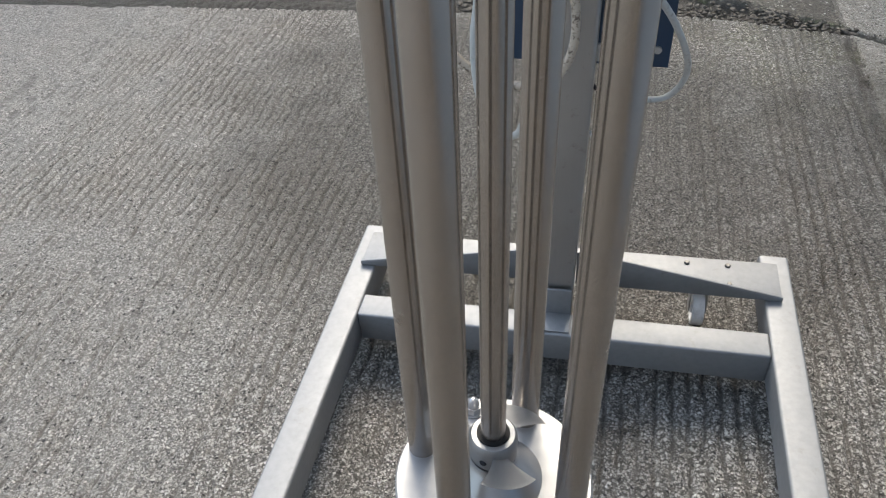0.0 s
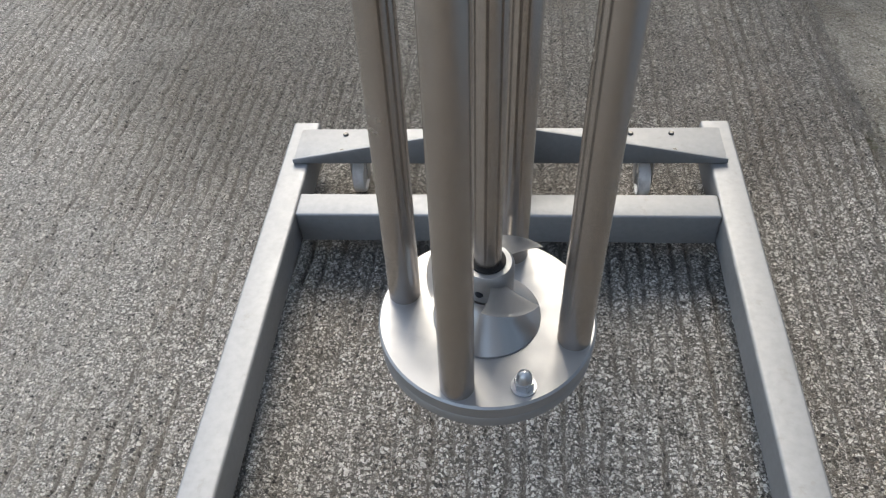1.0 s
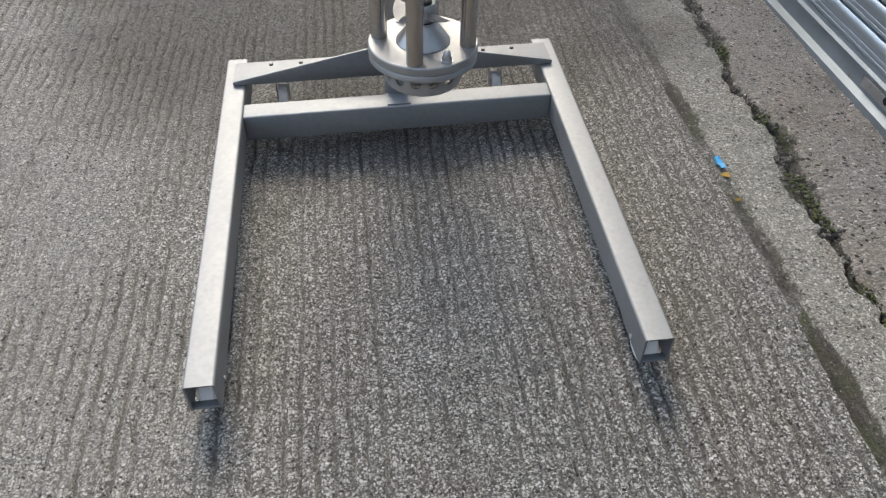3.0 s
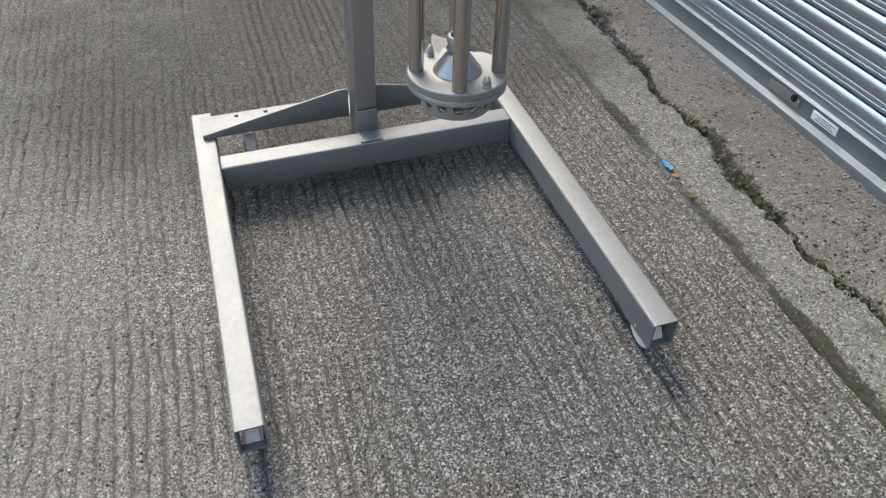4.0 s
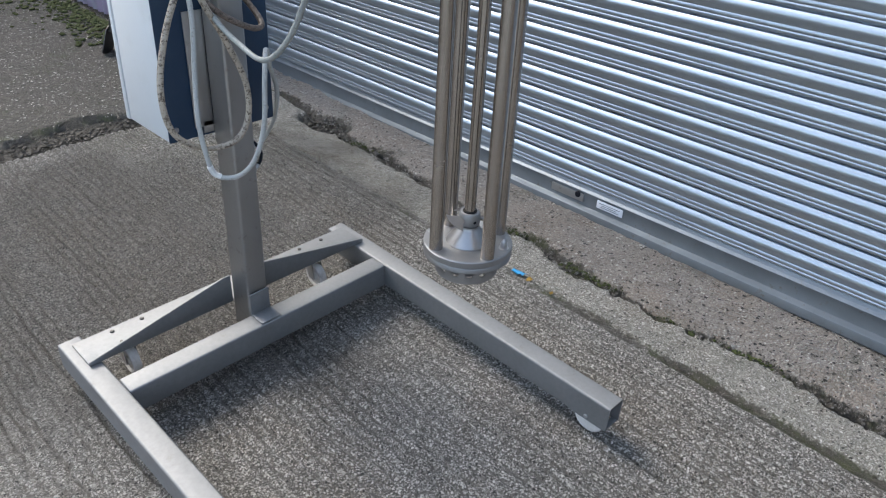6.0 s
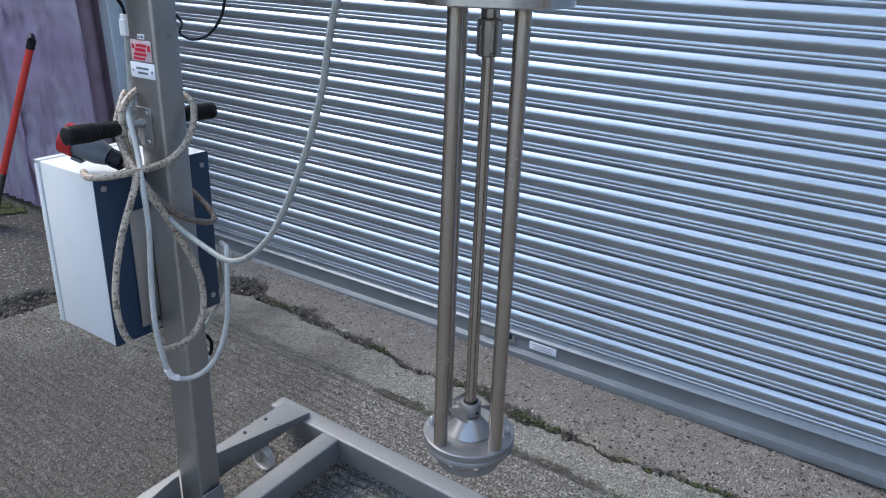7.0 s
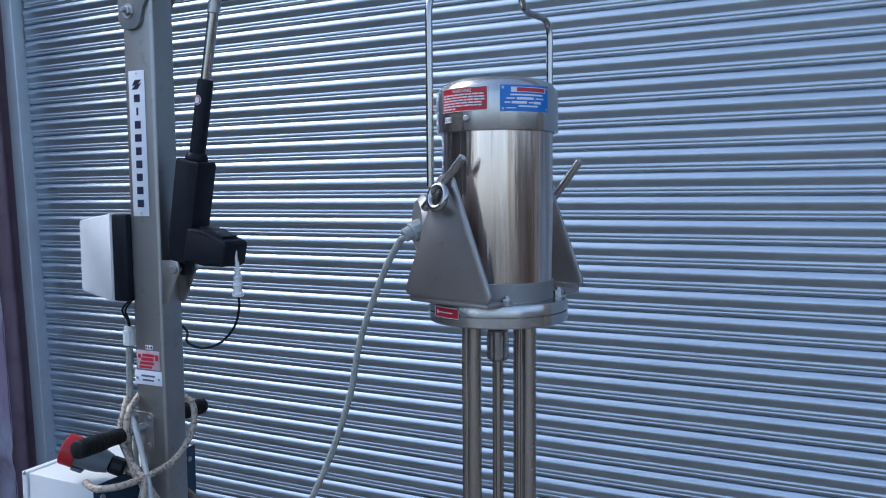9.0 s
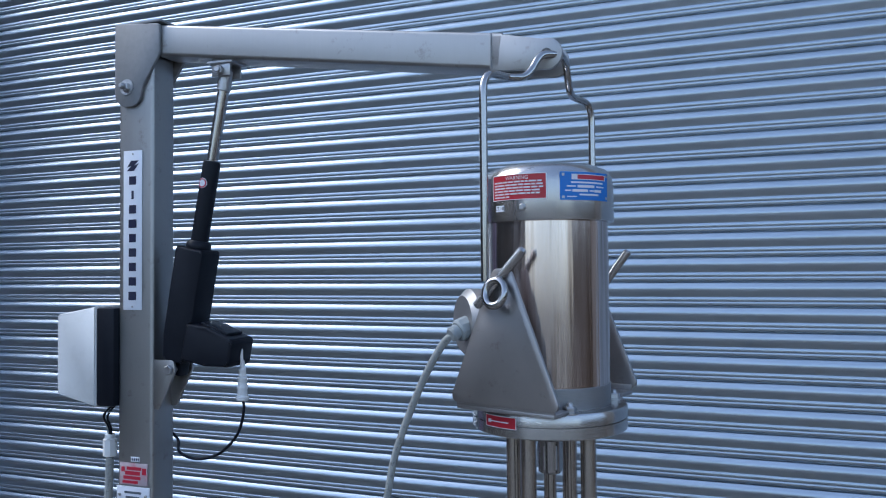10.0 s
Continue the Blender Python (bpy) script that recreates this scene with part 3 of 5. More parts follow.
def build_shutter():
    door = thing("roller_shutter", (SHUTTER_X, 0, 0), "closed galvanised steel roller shutter with curved laths", "roller shutter", kind="structure")
    # one lath: a convex nose with a rolled seam at its foot
    outline = [(0.012, 0.0), (0.012, -0.0016), (0.0, -0.0014), (-0.0030, 0.0008)]
    for lo, hi, base, swell, steps in ((0.03, 0.14, 0.0030, 0.0014, 4), (0.14, 0.33, 0.0026, 0.0019, 7), (0.33, 0.905, 0.0022, 0.0090, 15)):
        for k in range(1 if lo < 0.1 else 0, steps + 1):
            u = k / steps
            outline.append((-base - swell * math.sin(math.pi * (u ** 1.3 if swell > 0.005 else u)), LATH * (lo + (hi - lo) * u) + (0.0004 if k == 0 else 0.0)))
    outline += [(0.0020, LATH * 0.912), (0.0085, LATH * 0.925), (0.0100, LATH * 0.96), (0.0100, LATH * 0.975), (0.012, LATH * 0.975)]
    bm = prism(outline, SHUTTER_LO, SHUTTER_HI, "y")
    lath = part("lath", bm, GALVANISED, door)
    lath.matrix_basis = pose(0, 0, FIRST_LATH)
    for i in range(1, 43):
        again(lath, pose(random.uniform(-0.0006, 0.0006), random.uniform(-0.004, 0.004), FIRST_LATH + LATH * i, 0, random.uniform(-0.5, 0.5), 0))
    rail = prism([(-0.006, 0.112), (-0.006, 0.058), (-0.032, 0.052), (-0.034, 0.022), (-0.030, 0.018), (0.012, 0.018), (0.012, 0.140), (0.002, 0.140), (-0.003, 0.126), (-0.012, 0.118), (-0.012, 0.113)], SHUTTER_LO, SHUTTER_HI, "y", 0.0008)
    rail = part("bottom_rail", rail, RAIL_STEEL, door, "dull galvanised bottom rail")
    part("lock_plate", local(door, box((SHUTTER_X - 0.012, 0.95, 0.074), (SHUTTER_X - 0.005, 1.10, 0.104), 0.001)), ZINC, door)
    keyhole = rod_between((SHUTTER_X - 0.016, 0.975, 0.098), (SHUTTER_X - 0.008, 0.975, 0.098), 0.012)
    part("lock", local(door, keyhole), BLACK_PLASTIC, door, "dark lock barrel")
    plate = part("maker_plate", local(door, box((SHUTTER_X - 0.0105, 0.775, 0.076), (SHUTTER_X - 0.0062, 0.888, 0.107), 0.0006)), LABEL_WHITE, door, "small silver maker's plate")
    for k, (a, b) in enumerate(((0.785, 0.878), (0.80, 0.865), (0.79, 0.87))):
        part("print_line", local(door, box((SHUTTER_X - 0.0112, a, 0.097 - 0.007 * k), (SHUTTER_X - 0.0104, b, 0.099 - 0.007 * k))), GREY_PLASTIC, plate)
    for y0 in (SHUTTER_HI - 0.012, SHUTTER_LO - 0.09):
        g = prism(rounded([(1.30, y0), (1.40, y0), (1.40, y0 + 0.075), (1.30, y0 + 0.075)], [0.004] * 4, 3), -0.02, 3.5, "z")
        for v in g.verts:
            v.co.y += LEAN * (v.co.z - 2.0) * (y0 > 0)
        part("guide_channel", local(door, g), GUIDE_STEEL, door, "grey steel guide channel")


build_shutter()


def build_walls():
    # facade over and beside the shutter
    w = link("wall_east", merge(box((1.42, SHUTTER_LO - 6, -0.1), (1.67, SHUTTER_LO - 0.05, 5.2)),
                                box((1.42, SHUTTER_LO - 0.05, 3.40), (1.67, SHUTTER_HI + 0.05, 5.2)),
                                box((1.42, SHUTTER_HI + 0.05, -0.1), (1.67, 12, 5.2))), FAR_WALL)
    tagged(w, "plain building wall round the shutter opening", "wall", kind="structure")
    b = link("wall_inside", box((2.2, SHUTTER_LO - 1, -0.1), (2.3, SHUTTER_HI + 1, 4)), FAR_WALL)
    tagged(b, "plain wall behind the shutter", "wall", kind="structure")
    # added walls out of view; heights and tones set what the steel reflects
    f = link("wall_west", merge(box((-11.3, -5.7, -0.9), (-11.0, 6, 1.4)), box((-11.3, 6, -0.9), (-11.0, 14, 4.8))), FAR_WALL)
    n = link("wall_north", box((-14, 13.7, -0.6), (3, 14, 8.2)), UNSEEN_DARK_WALL)
    o = link("wall_south", merge(box((-14, -6.3, -0.9), (-4, -6.0, 1.4)), box((-4, -6.3, -0.9), (1.42, -6.0, 2.4))), UNSEEN_DARK_WALL)
    tagged(o, "unseen dark wall added at the near end to darken reflections", "wall", kind="structure")
    tagged(n, "unseen dark wall added at the far end to darken reflections", "wall", kind="structure")
    tagged(f, "unseen pale brown wall added across the yard to shape reflections", "wall", kind="structure")
    # faded sheet cladding beside the shutter: corrugated run, crumpled flashing, rusty return
    def skin(points, z0, z1, dz, dent, seed, lean=(0.0, 0.0)):
        bm = bmesh.new()
        zs = np.arange(z0, z1 + 1e-6, dz)
        P = np.array(points)
        u = np.concatenate([[0], np.cumsum(np.hypot(*np.diff(P, axis=0).T))])
        rows = []
        for z in zs:
            d = dent * old_noise(u * 1.0, u * 0 + z, 5.5, seed) + dent * 0.6 * np.abs(old_noise(u, u * 0 + z, 11, seed + 1))
            t = np.gradient(P, axis=0)
            nrm = np.stack([-t[:, 1], t[:, 0]], 1) / np.hypot(*t.T)[:, None]
            out = P + nrm * d[:, None]
            out[:, 1] += LEAN * (z - 2.0) * np.linspace(*lean, len(P))
            rows.append([bm.verts.new((*p, z)) for p in out])
        for a, b2 in zip(rows, rows[1:]):
            for i in range(len(a) - 1):
                bm.faces.new((a[i], a[i + 1], b2[i + 1], b2[i]))
        bmesh.ops.solidify(bm, geom=bm.faces[:], thickness=0.003)
        return bm
    run = [(1.03 + 0.010 * (abs((y / 0.076) % 1 - 0.5) * 4 - 1) ** 1, y) for y in np.arange(3.74, 9.5, 0.0095)]
    flash = [(1.02 + (1.205 - 1.02) * t, 3.76 - (3.76 - 3.415) * t) for t in np.linspace(0, 1, 40)]
    back = [(1.205 + (1.33 - 1.205) * t, 3.420 + 0.012 * math.sin(9 * t)) for t in np.linspace(0, 1, 16)]
    clad = thing("wall_cladding", (1.03, 3.7, 0.13), "dented sheet-metal cladding, faded purple and streaked", "wall", kind="structure")
    part("corrugated_sheet", local(clad, skin(run, 0.135, 3.3, 0.08, 0.004, 21)), SHEET, clad)
    part("flashing", local(clad, skin(flash, 0.12, 3.3, 0.02, 0.030, 31, (0, 1))), SHEET, clad, "crumpled purple-grey flashing sheet")
    part("side_sheet", local(clad, skin(back, 0.10, 3.3, 0.05, 0.004, 41, (1, 1))), RETURN_SHEET, clad, "dull purple-brown return sheet")
    part("backing", local(clad, box((1.26, 3.56, 0.0), (1.42, 9.5, 3.3))), RUST, clad)


build_walls()


# ---- the lifting stand ----
TUBE_TOP, TUBE_H, TUBE_W = 0.122, 0.075, 0.058
COL_Y0, COL_Y1, COL_TOP = 1.058, 1.140, 2.085
stand = thing("lifting_stand", (0, 1.1, 0.03), "stainless steel wheeled lifting stand with forked base and boom", "lifting stand")


def on_slope(bm):
    return local(stand, turn(bm, SLOPE))


def raised(bm):
    """Sets column and boom parts, drawn about x = 0, to their true line and height."""
    for v in bm.verts:
        k = min(max((1.04 - v.co.y) / 0.72, 0), 1) if v.co.z > 1.85 and v.co.y < 1.04 else 0
        v.co.z += (0.006 + 0.0125 * (v.co.z - 1.25)) * (1 - k) + 0.005 * k
        v.co.y -= 0.001 + 0.010 * k
        v.co.x -= 0.0055
    return local(stand, bm)


def build_base():
    for x in (-0.429, 0.429):
        tube = turn(hollow(TUBE_W, TUBE_H, 1.088, slot=0.115), Matrix.Translation((x, 0.187, TUBE_TOP - TUBE_H / 2)))
        leg = part("leg", on_slope(tube), SATIN, stand)
        part("end_cap", on_slope(box((x - 0.0275, 1.2725, 0.05), (x + 0.0275, 1.2765, 0.119), 0.001)), SATIN, leg)
        # fixed nylon roller in the open toe of the leg
        roller = merge(rod_between((x - 0.016, 0.247, 0.043), (x + 0.016, 0.247, 0.043), 0.043, 32, 0.004),)
        wheel = part("wheel", on_slope(roller), NYLON, leg, "worn pale nylon roller")
        part("axle", on_slope(rod_between((x - 0.033, 0.247, 0.058), (x + 0.033, 0.247, 0.058), 0.006)), ZINC, leg)
        part("toe_bar", on_slope(box((x - 0.025, 0.189, 0.047), (x + 0.025, 0.205, 0.052), 0.001)), SATIN, leg)
    part("crossbar", on_slope(box((-0.4, 0.999, TUBE_TOP - TUBE_H), (0.4, 1.059, TUBE_TOP - 0.0005), 0.005, 3)), SATIN, stand)
    # rear beam: a flat plate with an upright web that tapers to its ends
    beam = part("rear_beam", on_slope(box((-0.432, 1.146, TUBE_TOP + 0.0005), (0.432, 1.248, TUBE_TOP + 0.0055), 0.0015)), SATIN, stand)
    for s in (-1, 1):
        web = prism([(s * 0.031, TUBE_TOP + 0.002), (s * 0.432, TUBE_TOP + 0.002), (s * 0.432, TUBE_TOP + 0.013), (s * 0.055, TUBE_TOP + 0.088), (s * 0.031, TUBE_TOP + 0.088)], 1.1415, 1.1475, "y", 0.002)
        part("web", on_slope(web), SATIN, beam)
    for s in (-1, 1):
        for dx in (0.254, 0.335):
            head = turn(lathe([(0, 0), (0.0058, 0), (0.0058, 0.0025), (0.004, 0.004), (0, 0.004)], 12), Matrix.Translation((s * dx, 1.229, TUBE_TOP + 0.0055)))
            part("bolt", on_slope(head), DARK_STEEL, beam)
            tip = turn(lathe([(0, 0), (0.005, 0), (0.004, 0.004), (0, 0.004)], 10), Matrix.Translation((s * dx, 1.175, TUBE_TOP + 0.0055)))
            part("bolt", on_slope(tip), DARK_STEEL, beam)
    for x, y in ((-0.312, 1.225), (0.285, 1.212)):
        build_caster(x, y, -90)


def build_caster(x, y, yaw):
    m = Matrix.Translation((x, y, 0)) @ pose(0, 0, 0, 0, 0, yaw)
    plate = part("caster", on_slope(turn(box((-0.045, -0.022, TUBE_TOP - 0.004), (0.045, 0.022, TUBE_TOP + 0.0002), 0.001), Matrix.Translation((x, y, 0)))), ZINC, stand)
    part("swivel_head", on_slope(turn(lathe([(0, 0.095), (0.022, 0.095), (0.026, 0.101), (0.026, 0.112), (0.020, 0.118), (0, 0.118)], 28), m)), DARK_STEEL, plate, "dark steel swivel head")
    for s in (-1, 1):
        fork = prism(rounded([(-0.022, 0.1), (0.022, 0.1), (0.012 + 0.022, 0.030), (0.012 - 0.004, 0.030)], [0.006, 0.006, 0.008, 0.008], 4), s * 0.017 - 0.0012, s * 0.017 + 0.0012, "y")
        part("fork", on_slope(turn(fork, m)), ZINC, plate)
    c = Vector((0.021, 0, 0.038))
    wheel = turn(lathe([(0, -0.013), (0.012, -0.013), (0.014, -0.008), (0.028, -0.008), (0.031, -0.012), (0.036, -0.012), (0.038, -0.008), (0.038, 0.008), (0.036, 0.012), (0.031, 0.012), (0.028, 0.008), (0.014, 0.008), (0.012, 0.013), (0, 0.013)], 36), m @ Matrix.Translation(c) @ pose(0, 0, 0, 90))
    part("wheel", on_slope(wheel), NYLON, plate, "dirty pale nylon caster wheel")


def build_column():
    tube = turn(hollow(0.060, COL_Y1 - COL_Y0, COL_TOP - 0.10, radius=0.007), Matrix.Translation((0, (COL_Y0 + COL_Y1) / 2, 0.10)) @ pose(0, 0, 0, 90, 0, 0))
    column = part("column", raised(tube), COLUMN_STEEL, stand)
    # folded foot plate on the crossbar and up the front of the column
    foot = merge(box((-0.030, 1.004, 0.1222), (0.030, 1.056, 0.1262), 0.001), box((-0.029, 1.0525, 0.1235), (0.029, 1.0575, 0.190), 0.001))
    part("foot_plate", on_slope(foot), SATIN, column, "folded steel foot plate")
    # boom: pivot lugs, tube, rounded nose with a hole
    ang = math.atan2(0.083, 0.649)
    lug = rounded([(1.143, 2.112), (1.038, 2.102), (1.038, 2.046), (1.077, 1.990), (1.086, 1.953), (1.143, 1.953)], [0.004, 0.006, 0.012, 0.03, 0.024, 0.0281])
    boom = part("boom", raised(turn(hollow(0.060, 0.057, 0.66, radius=0.006), Matrix.Translation((0, 1.046, 2.0735)) @ pose(0, 0, 0, -math.degrees(ang), 0, 180))), COLUMN_STEEL, stand)
    for s in (-1, 1):
        x0 = s * 0.0335
        part("pivot_lug", raised(prism(lug, x0 - 0.0035, x0 + 0.0035, "x", 0.0012)), SATIN, boom)
        side = lambda z: Matrix.Translation((s * 0.037, 1.114, z)) @ pose(0, 0, 0, 0, 90 * s, 0)
        part("pivot_bolt", raised(turn(bolt(0.006, 0.010, 0.008, 0.016), side(1.990))), ZINC, boom)
        nose = [(0.405, 2.0185), (0.405, 1.9585)] + [(0.318 + 0.0245 * math.cos(a), 1.978 + 0.0245 * math.sin(a)) for a in np.linspace(radians(-98), radians(-285), 18)]
        part("nose_plate", raised(prism(nose, s * 0.0265 - 0.0035, s * 0.0265 + 0.0035, "x", 0.001)), COLUMN_STEEL, boom, "rounded nose plate")
        eye = turn(lathe([(0.0055, -0.0042), (0.0085, -0.0042), (0.0085, 0.0042), (0.0055, 0.0042), (0.0055, -0.0042)], 24), Matrix.Translation((s * 0.0265, 0.318, 1.978)) @ pose(0, 0, 0, 0, 90, 0))
        part("eye_bush", raised(eye), DARK_STEEL, boom, "dark bush in the boom's eye")
    part("top_plate", raised(box((-0.036, 1.036, 2.106), (0.036, 1.1425, 2.1105), 0.001)), SATIN, boom)
    part("weld_seam", raised(box((-0.031, 0.4035, 1.9580), (0.031, 0.4065, 2.0190), 0.001)), SATIN, boom)
    # bracket for the actuator's foot
    for s in (-1, 1):
        br = prism(rounded([(1.0585, 1.483), (1.012, 1.483), (1.010, 1.462), (1.046, 1.392), (1.0585, 1.392)], [0, 0.008, 0.008, 0.003, 0]), s * 0.024 - 0.0025, s * 0.024 + 0.0025, "x", 0.0008)
        part("actuator_bracket", raised(br), COLUMN_STEEL, column)
    # handle: side plates with screws, cross bar, ribbed grips
    bar = part("handle_bar", raised(rod_between((-0.17, 1.119, 1.125), (0.12, 1.119, 1.131), 0.009)), ZINC, stand)
    for s in (-1, 1):
        plate = part("handle_bracket", raised(prism(rounded([(1.090, 1.160), (1.152, 1.160), (1.152, 1.078), (1.090, 1.078)], [0.010] * 4), s * 0.0325 - 0.002, s * 0.0325 + 0.002, "x", 0.0006)), ZINC, bar)
        for y, z in ((1.102, 1.148), (1.102, 1.090), (1.142, 1.148), (1.142, 1.090)):
            part("screw", raised(turn(lathe([(0, 0), (0.006, 0), (0.005, 0.003), (0, 0.004)], 12), Matrix.Translation((s * 0.0345, y, z)) @ pose(0, 0, 0, 0, 90 * s, 0))), ZINC, plate)
        prof = [(0, 0), (0.013, 0)]
        for k in range(13):
            z = 0.005 + k * 0.0078
            big = 0.0158 + 0.0026 * min(1, max(0, (k - 4) / 3))
            prof += [(big, z), (big, z + 0.0040), (big - 0.0022, z + 0.0050), (big - 0.0022, z + 0.0068)]
        prof += [(0.0185, 0.108), (0.0170, 0.114), (0.010, 0.117), (0, 0.117)]
        grip = turn(lathe(prof, 20), Matrix.Translation((-0.0875 if s < 0 else 0.031, 1.119, 1.126 if s < 0 else 1.131)) @ pose(0, 0, 0, 0, 91.2 if s > 0 else -88.8, 0))
        part("grip", raised(grip), RUBBER, bar, "ribbed black rubber grip")


def build_plates():
    # tall maker's plate with a mark and a column of bold letters shown as blocks
    x = -0.0305
    plate = part("name_plate", raised(box((x - 0.0012, 1.082, 1.574), (x, 1.126, 1.871), 0.0005)), LABEL_WHITE, stand, "tall white plate with dark blue lettering blocks")
    step = (1.815 - 1.60) / 8
    wide = (0.0085, 0.0028, 0.0085, 0.0095, 0.0082, 0.0088, 0.0085, 0.0090, 0.0092)
    for k in range(9):
        z = 1.815 - step * k
        shape = [box((x - 0.0017, 1.104 - wide[k], z - 0.0078), (x - 0.0013, 1.104 + wide[k], z + 0.0078), 0.0002, 1)]
        part("letter_block", raised(merge(*shape)), INK_BLUE, plate)
    mark = prism([(1.117, 1.840), (1.108, 1.852), (1.090, 1.852), (1.100, 1.843), (1.090, 1.846), (1.101, 1.833), (1.118, 1.833), (1.107, 1.842)], x - 0.0017, x - 0.0013, "x")
    part("mark", raised(mark), INK_BLUE, plate)
    for z in (1.580, 1.865):
        part("rivet", raised(rod_between((x - 0.0025, 1.104, z), (x, 1.104, z), 0.002, 10)), ZINC, plate)
    sticker = part("rating_sticker", raised(box((x - 0.0009, 1.068, 1.252), (x, 1.133, 1.292), 0.0003)), FADED, stand, "faded clear sticker with red print")
    for a, b, c, d in ((1.082, 1.116, 1.279, 1.285), (1.085, 1.120, 1.270, 1.277), (1.084, 1.124, 1.262, 1.268), (1.090, 1.126, 1.2545, 1.2595), (1.071, 1.080, 1.272, 1.284), (1.121, 1.129, 1.275, 1.284)):
        part("print_line", raised(box((x - 0.0013, a, c), (x - 0.0008, b, d))), INK_RED, sticker)
    small = part("mark_sticker", raised(box((x - 0.0008, 1.087, 1.2945), (x, 1.107, 1.3035), 0.0002)), LABEL_WHITE, stand)
    for y in (1.0895, 1.0935, 1.0985, 1.1035):
        part("print_line", raised(box((x - 0.0011, y - 0.0011, 1.2965), (x - 0.0007, y + 0.0011, 1.3015))), INK_BLUE, small)
    tag = part("id_plate", raised(box((x - 0.0012, 1.063, 1.219), (x, 1.140, 1.249), 0.0004)), LABEL_WHITE, stand, "white plate with two screws and faint grey print")
    for a, b, z in ((1.082, 1.121, 1.238), (1.086, 1.118, 1.229)):
        part("print_line", raised(box((x - 0.0016, a, z - 0.002), (x - 0.0011, b, z + 0.002))), GREY_PLASTIC, tag)
    for y in (1.071, 1.132):
        part("screw", raised(rod_between((x - 0.0035, y, 1.233), (x - 0.001, y, 1.233), 0.003, 12)), ZINC, tag)


build_base()
build_column()
build_plates()


# ---- the lift actuator ----
def build_actuator():
    top, foot = Vector((-0.005, 0.915, 2.022)), Vector((-0.005, 1.021, 1.474))
    up = (top - foot).normalized()
    m = Matrix.Translation(foot) @ Matrix.Rotation(-math.atan2(-up.y, up.z) * -1, 4, "X")
    act = thing("lift_actuator", foot, "black electric linear actuator with a bare steel piston", "linear actuator")
    put = lambda bm: local(act, turn(bm, m))
    L = (top - foot).length
    part("piston", put(rod_between((0, 0, 0.24), (0, 0, L - 0.012), 0.0105, 24)), POLISHED, act, "bright steel piston rod")
    part("rod_end", put(merge(rod_between((0, 0, L - 0.035), (0, 0, L + 0.004), 0.0125, 20), rod_between((-0.030, 0, L), (0.030, 0, L), 0.006, 14))), ZINC, act)
    part("clevis", local(act, merge(box((-0.023, 0.894, 2.012), (-0.018, 0.934, 2.044), 0.001), box((0.008, 0.894, 2.012), (0.013, 0.934, 2.044), 0.001), box((-0.027, 0.886, 2.034), (0.017, 0.942, 2.040), 0.001))), ZINC, act)
    for s in (-1, 1):
        part("pin_nut", put(turn(hex_nut(0.009, 0.007), Matrix.Translation((s * 0.019, 0, L)) @ pose(0, 0, 0, 0, 90 * s, 0))), ZINC, act)
    part("outer_tube", put(lathe([(0, 0.20), (0.0160, 0.20), (0.0160, 0.385), (0.0150, 0.392), (0.012, 0.393), (0.012, 0.388), (0, 0.388)], 32)), BLACK_PLASTIC, act)
    def on_tube(bm):
        for v in bm.verts:
            a, r = radians(172) + v.co.x / 0.0160, 0.0160 + v.co.z
            v.co = Vector((r * math.cos(a), r * math.sin(a), 0.350 + v.co.y))
        return put(bm)
    badge = part("badge", on_tube(lathe([(0, 0.0006), (0.0035, 0.0006), (0.007, 0.0006), (0.0098, 0.0006), (0.0098, 0)], 24)), LABEL_WHITE, act, "round white badge with a red ring")
    part("badge_ring", on_tube(lathe([(0.0068, 0.0007), (0.0068, 0.0010), (0.0088, 0.0010), (0.0088, 0.0007)], 24)), INK_RED, badge)
    part("collar", put(lathe([(0, 0.226), (0.0215, 0.226), (0.0225, 0.229), (0.0225, 0.236), (0.0185, 0.243), (0, 0.243)], 28)), BLACK_PLASTIC, act)
    body = prism(rounded([(-0.026, 0.016), (0.020, 0.016), (0.028, 0.060), (0.031, 0.228), (-0.031, 0.228), (-0.032, 0.060)], [0.008, 0.008, 0.02, 0.006, 0.006, 0.02]), -0.027, 0.027, "x", 0.004)
    part("housing", put(body), BLACK_PLASTIC, act, "black moulded gear housing")
    motor = prism(rounded([(-0.112, 0.030), (-0.060, 0.020), (-0.006, 0.020), (-0.006, 0.088), (-0.050, 0.092), (-0.112, 0.078)], [0.010, 0.02, 0.006, 0.006, 0.014, 0.008]), -0.034, 0.034, "x", 0.005)
    part("cover_lid", put(turn(prism(rounded([(-0.092, 0.083), (-0.030, 0.0915), (-0.030, 0.096), (-0.092, 0.0875)], [0.001, 0.001, 0.002, 0.002], 3), -0.022, 0.022, "x", 0.001), Matrix.Translation((0, -0.018, 0.005)))), BLACK_PLASTIC, act)
    part("motor_cover", put(turn(motor, Matrix.Translation((0, -0.018, 0.005)))), BLACK_PLASTIC, act)
    part("foot_pin", put(merge(rod_between((-0.032, 0, 0), (0.032, 0, 0), 0.006, 14), turn(hex_nut(0.0095, 0.007), Matrix.Translation((-0.027, 0, 0)) @ pose(0, 0, 0, 0, -90, 0)), turn(hex_nut(0.0095, 0.007), Matrix.Translation((0.027, 0, 0)) @ pose(0, 0, 0, 0, 90, 0)))), ZINC, act)
    part("foot_lug", put(box((-0.012, -0.014, -0.012), (0.012, 0.014, 0.022), 0.003)), BLACK_PLASTIC, act)


build_actuator()


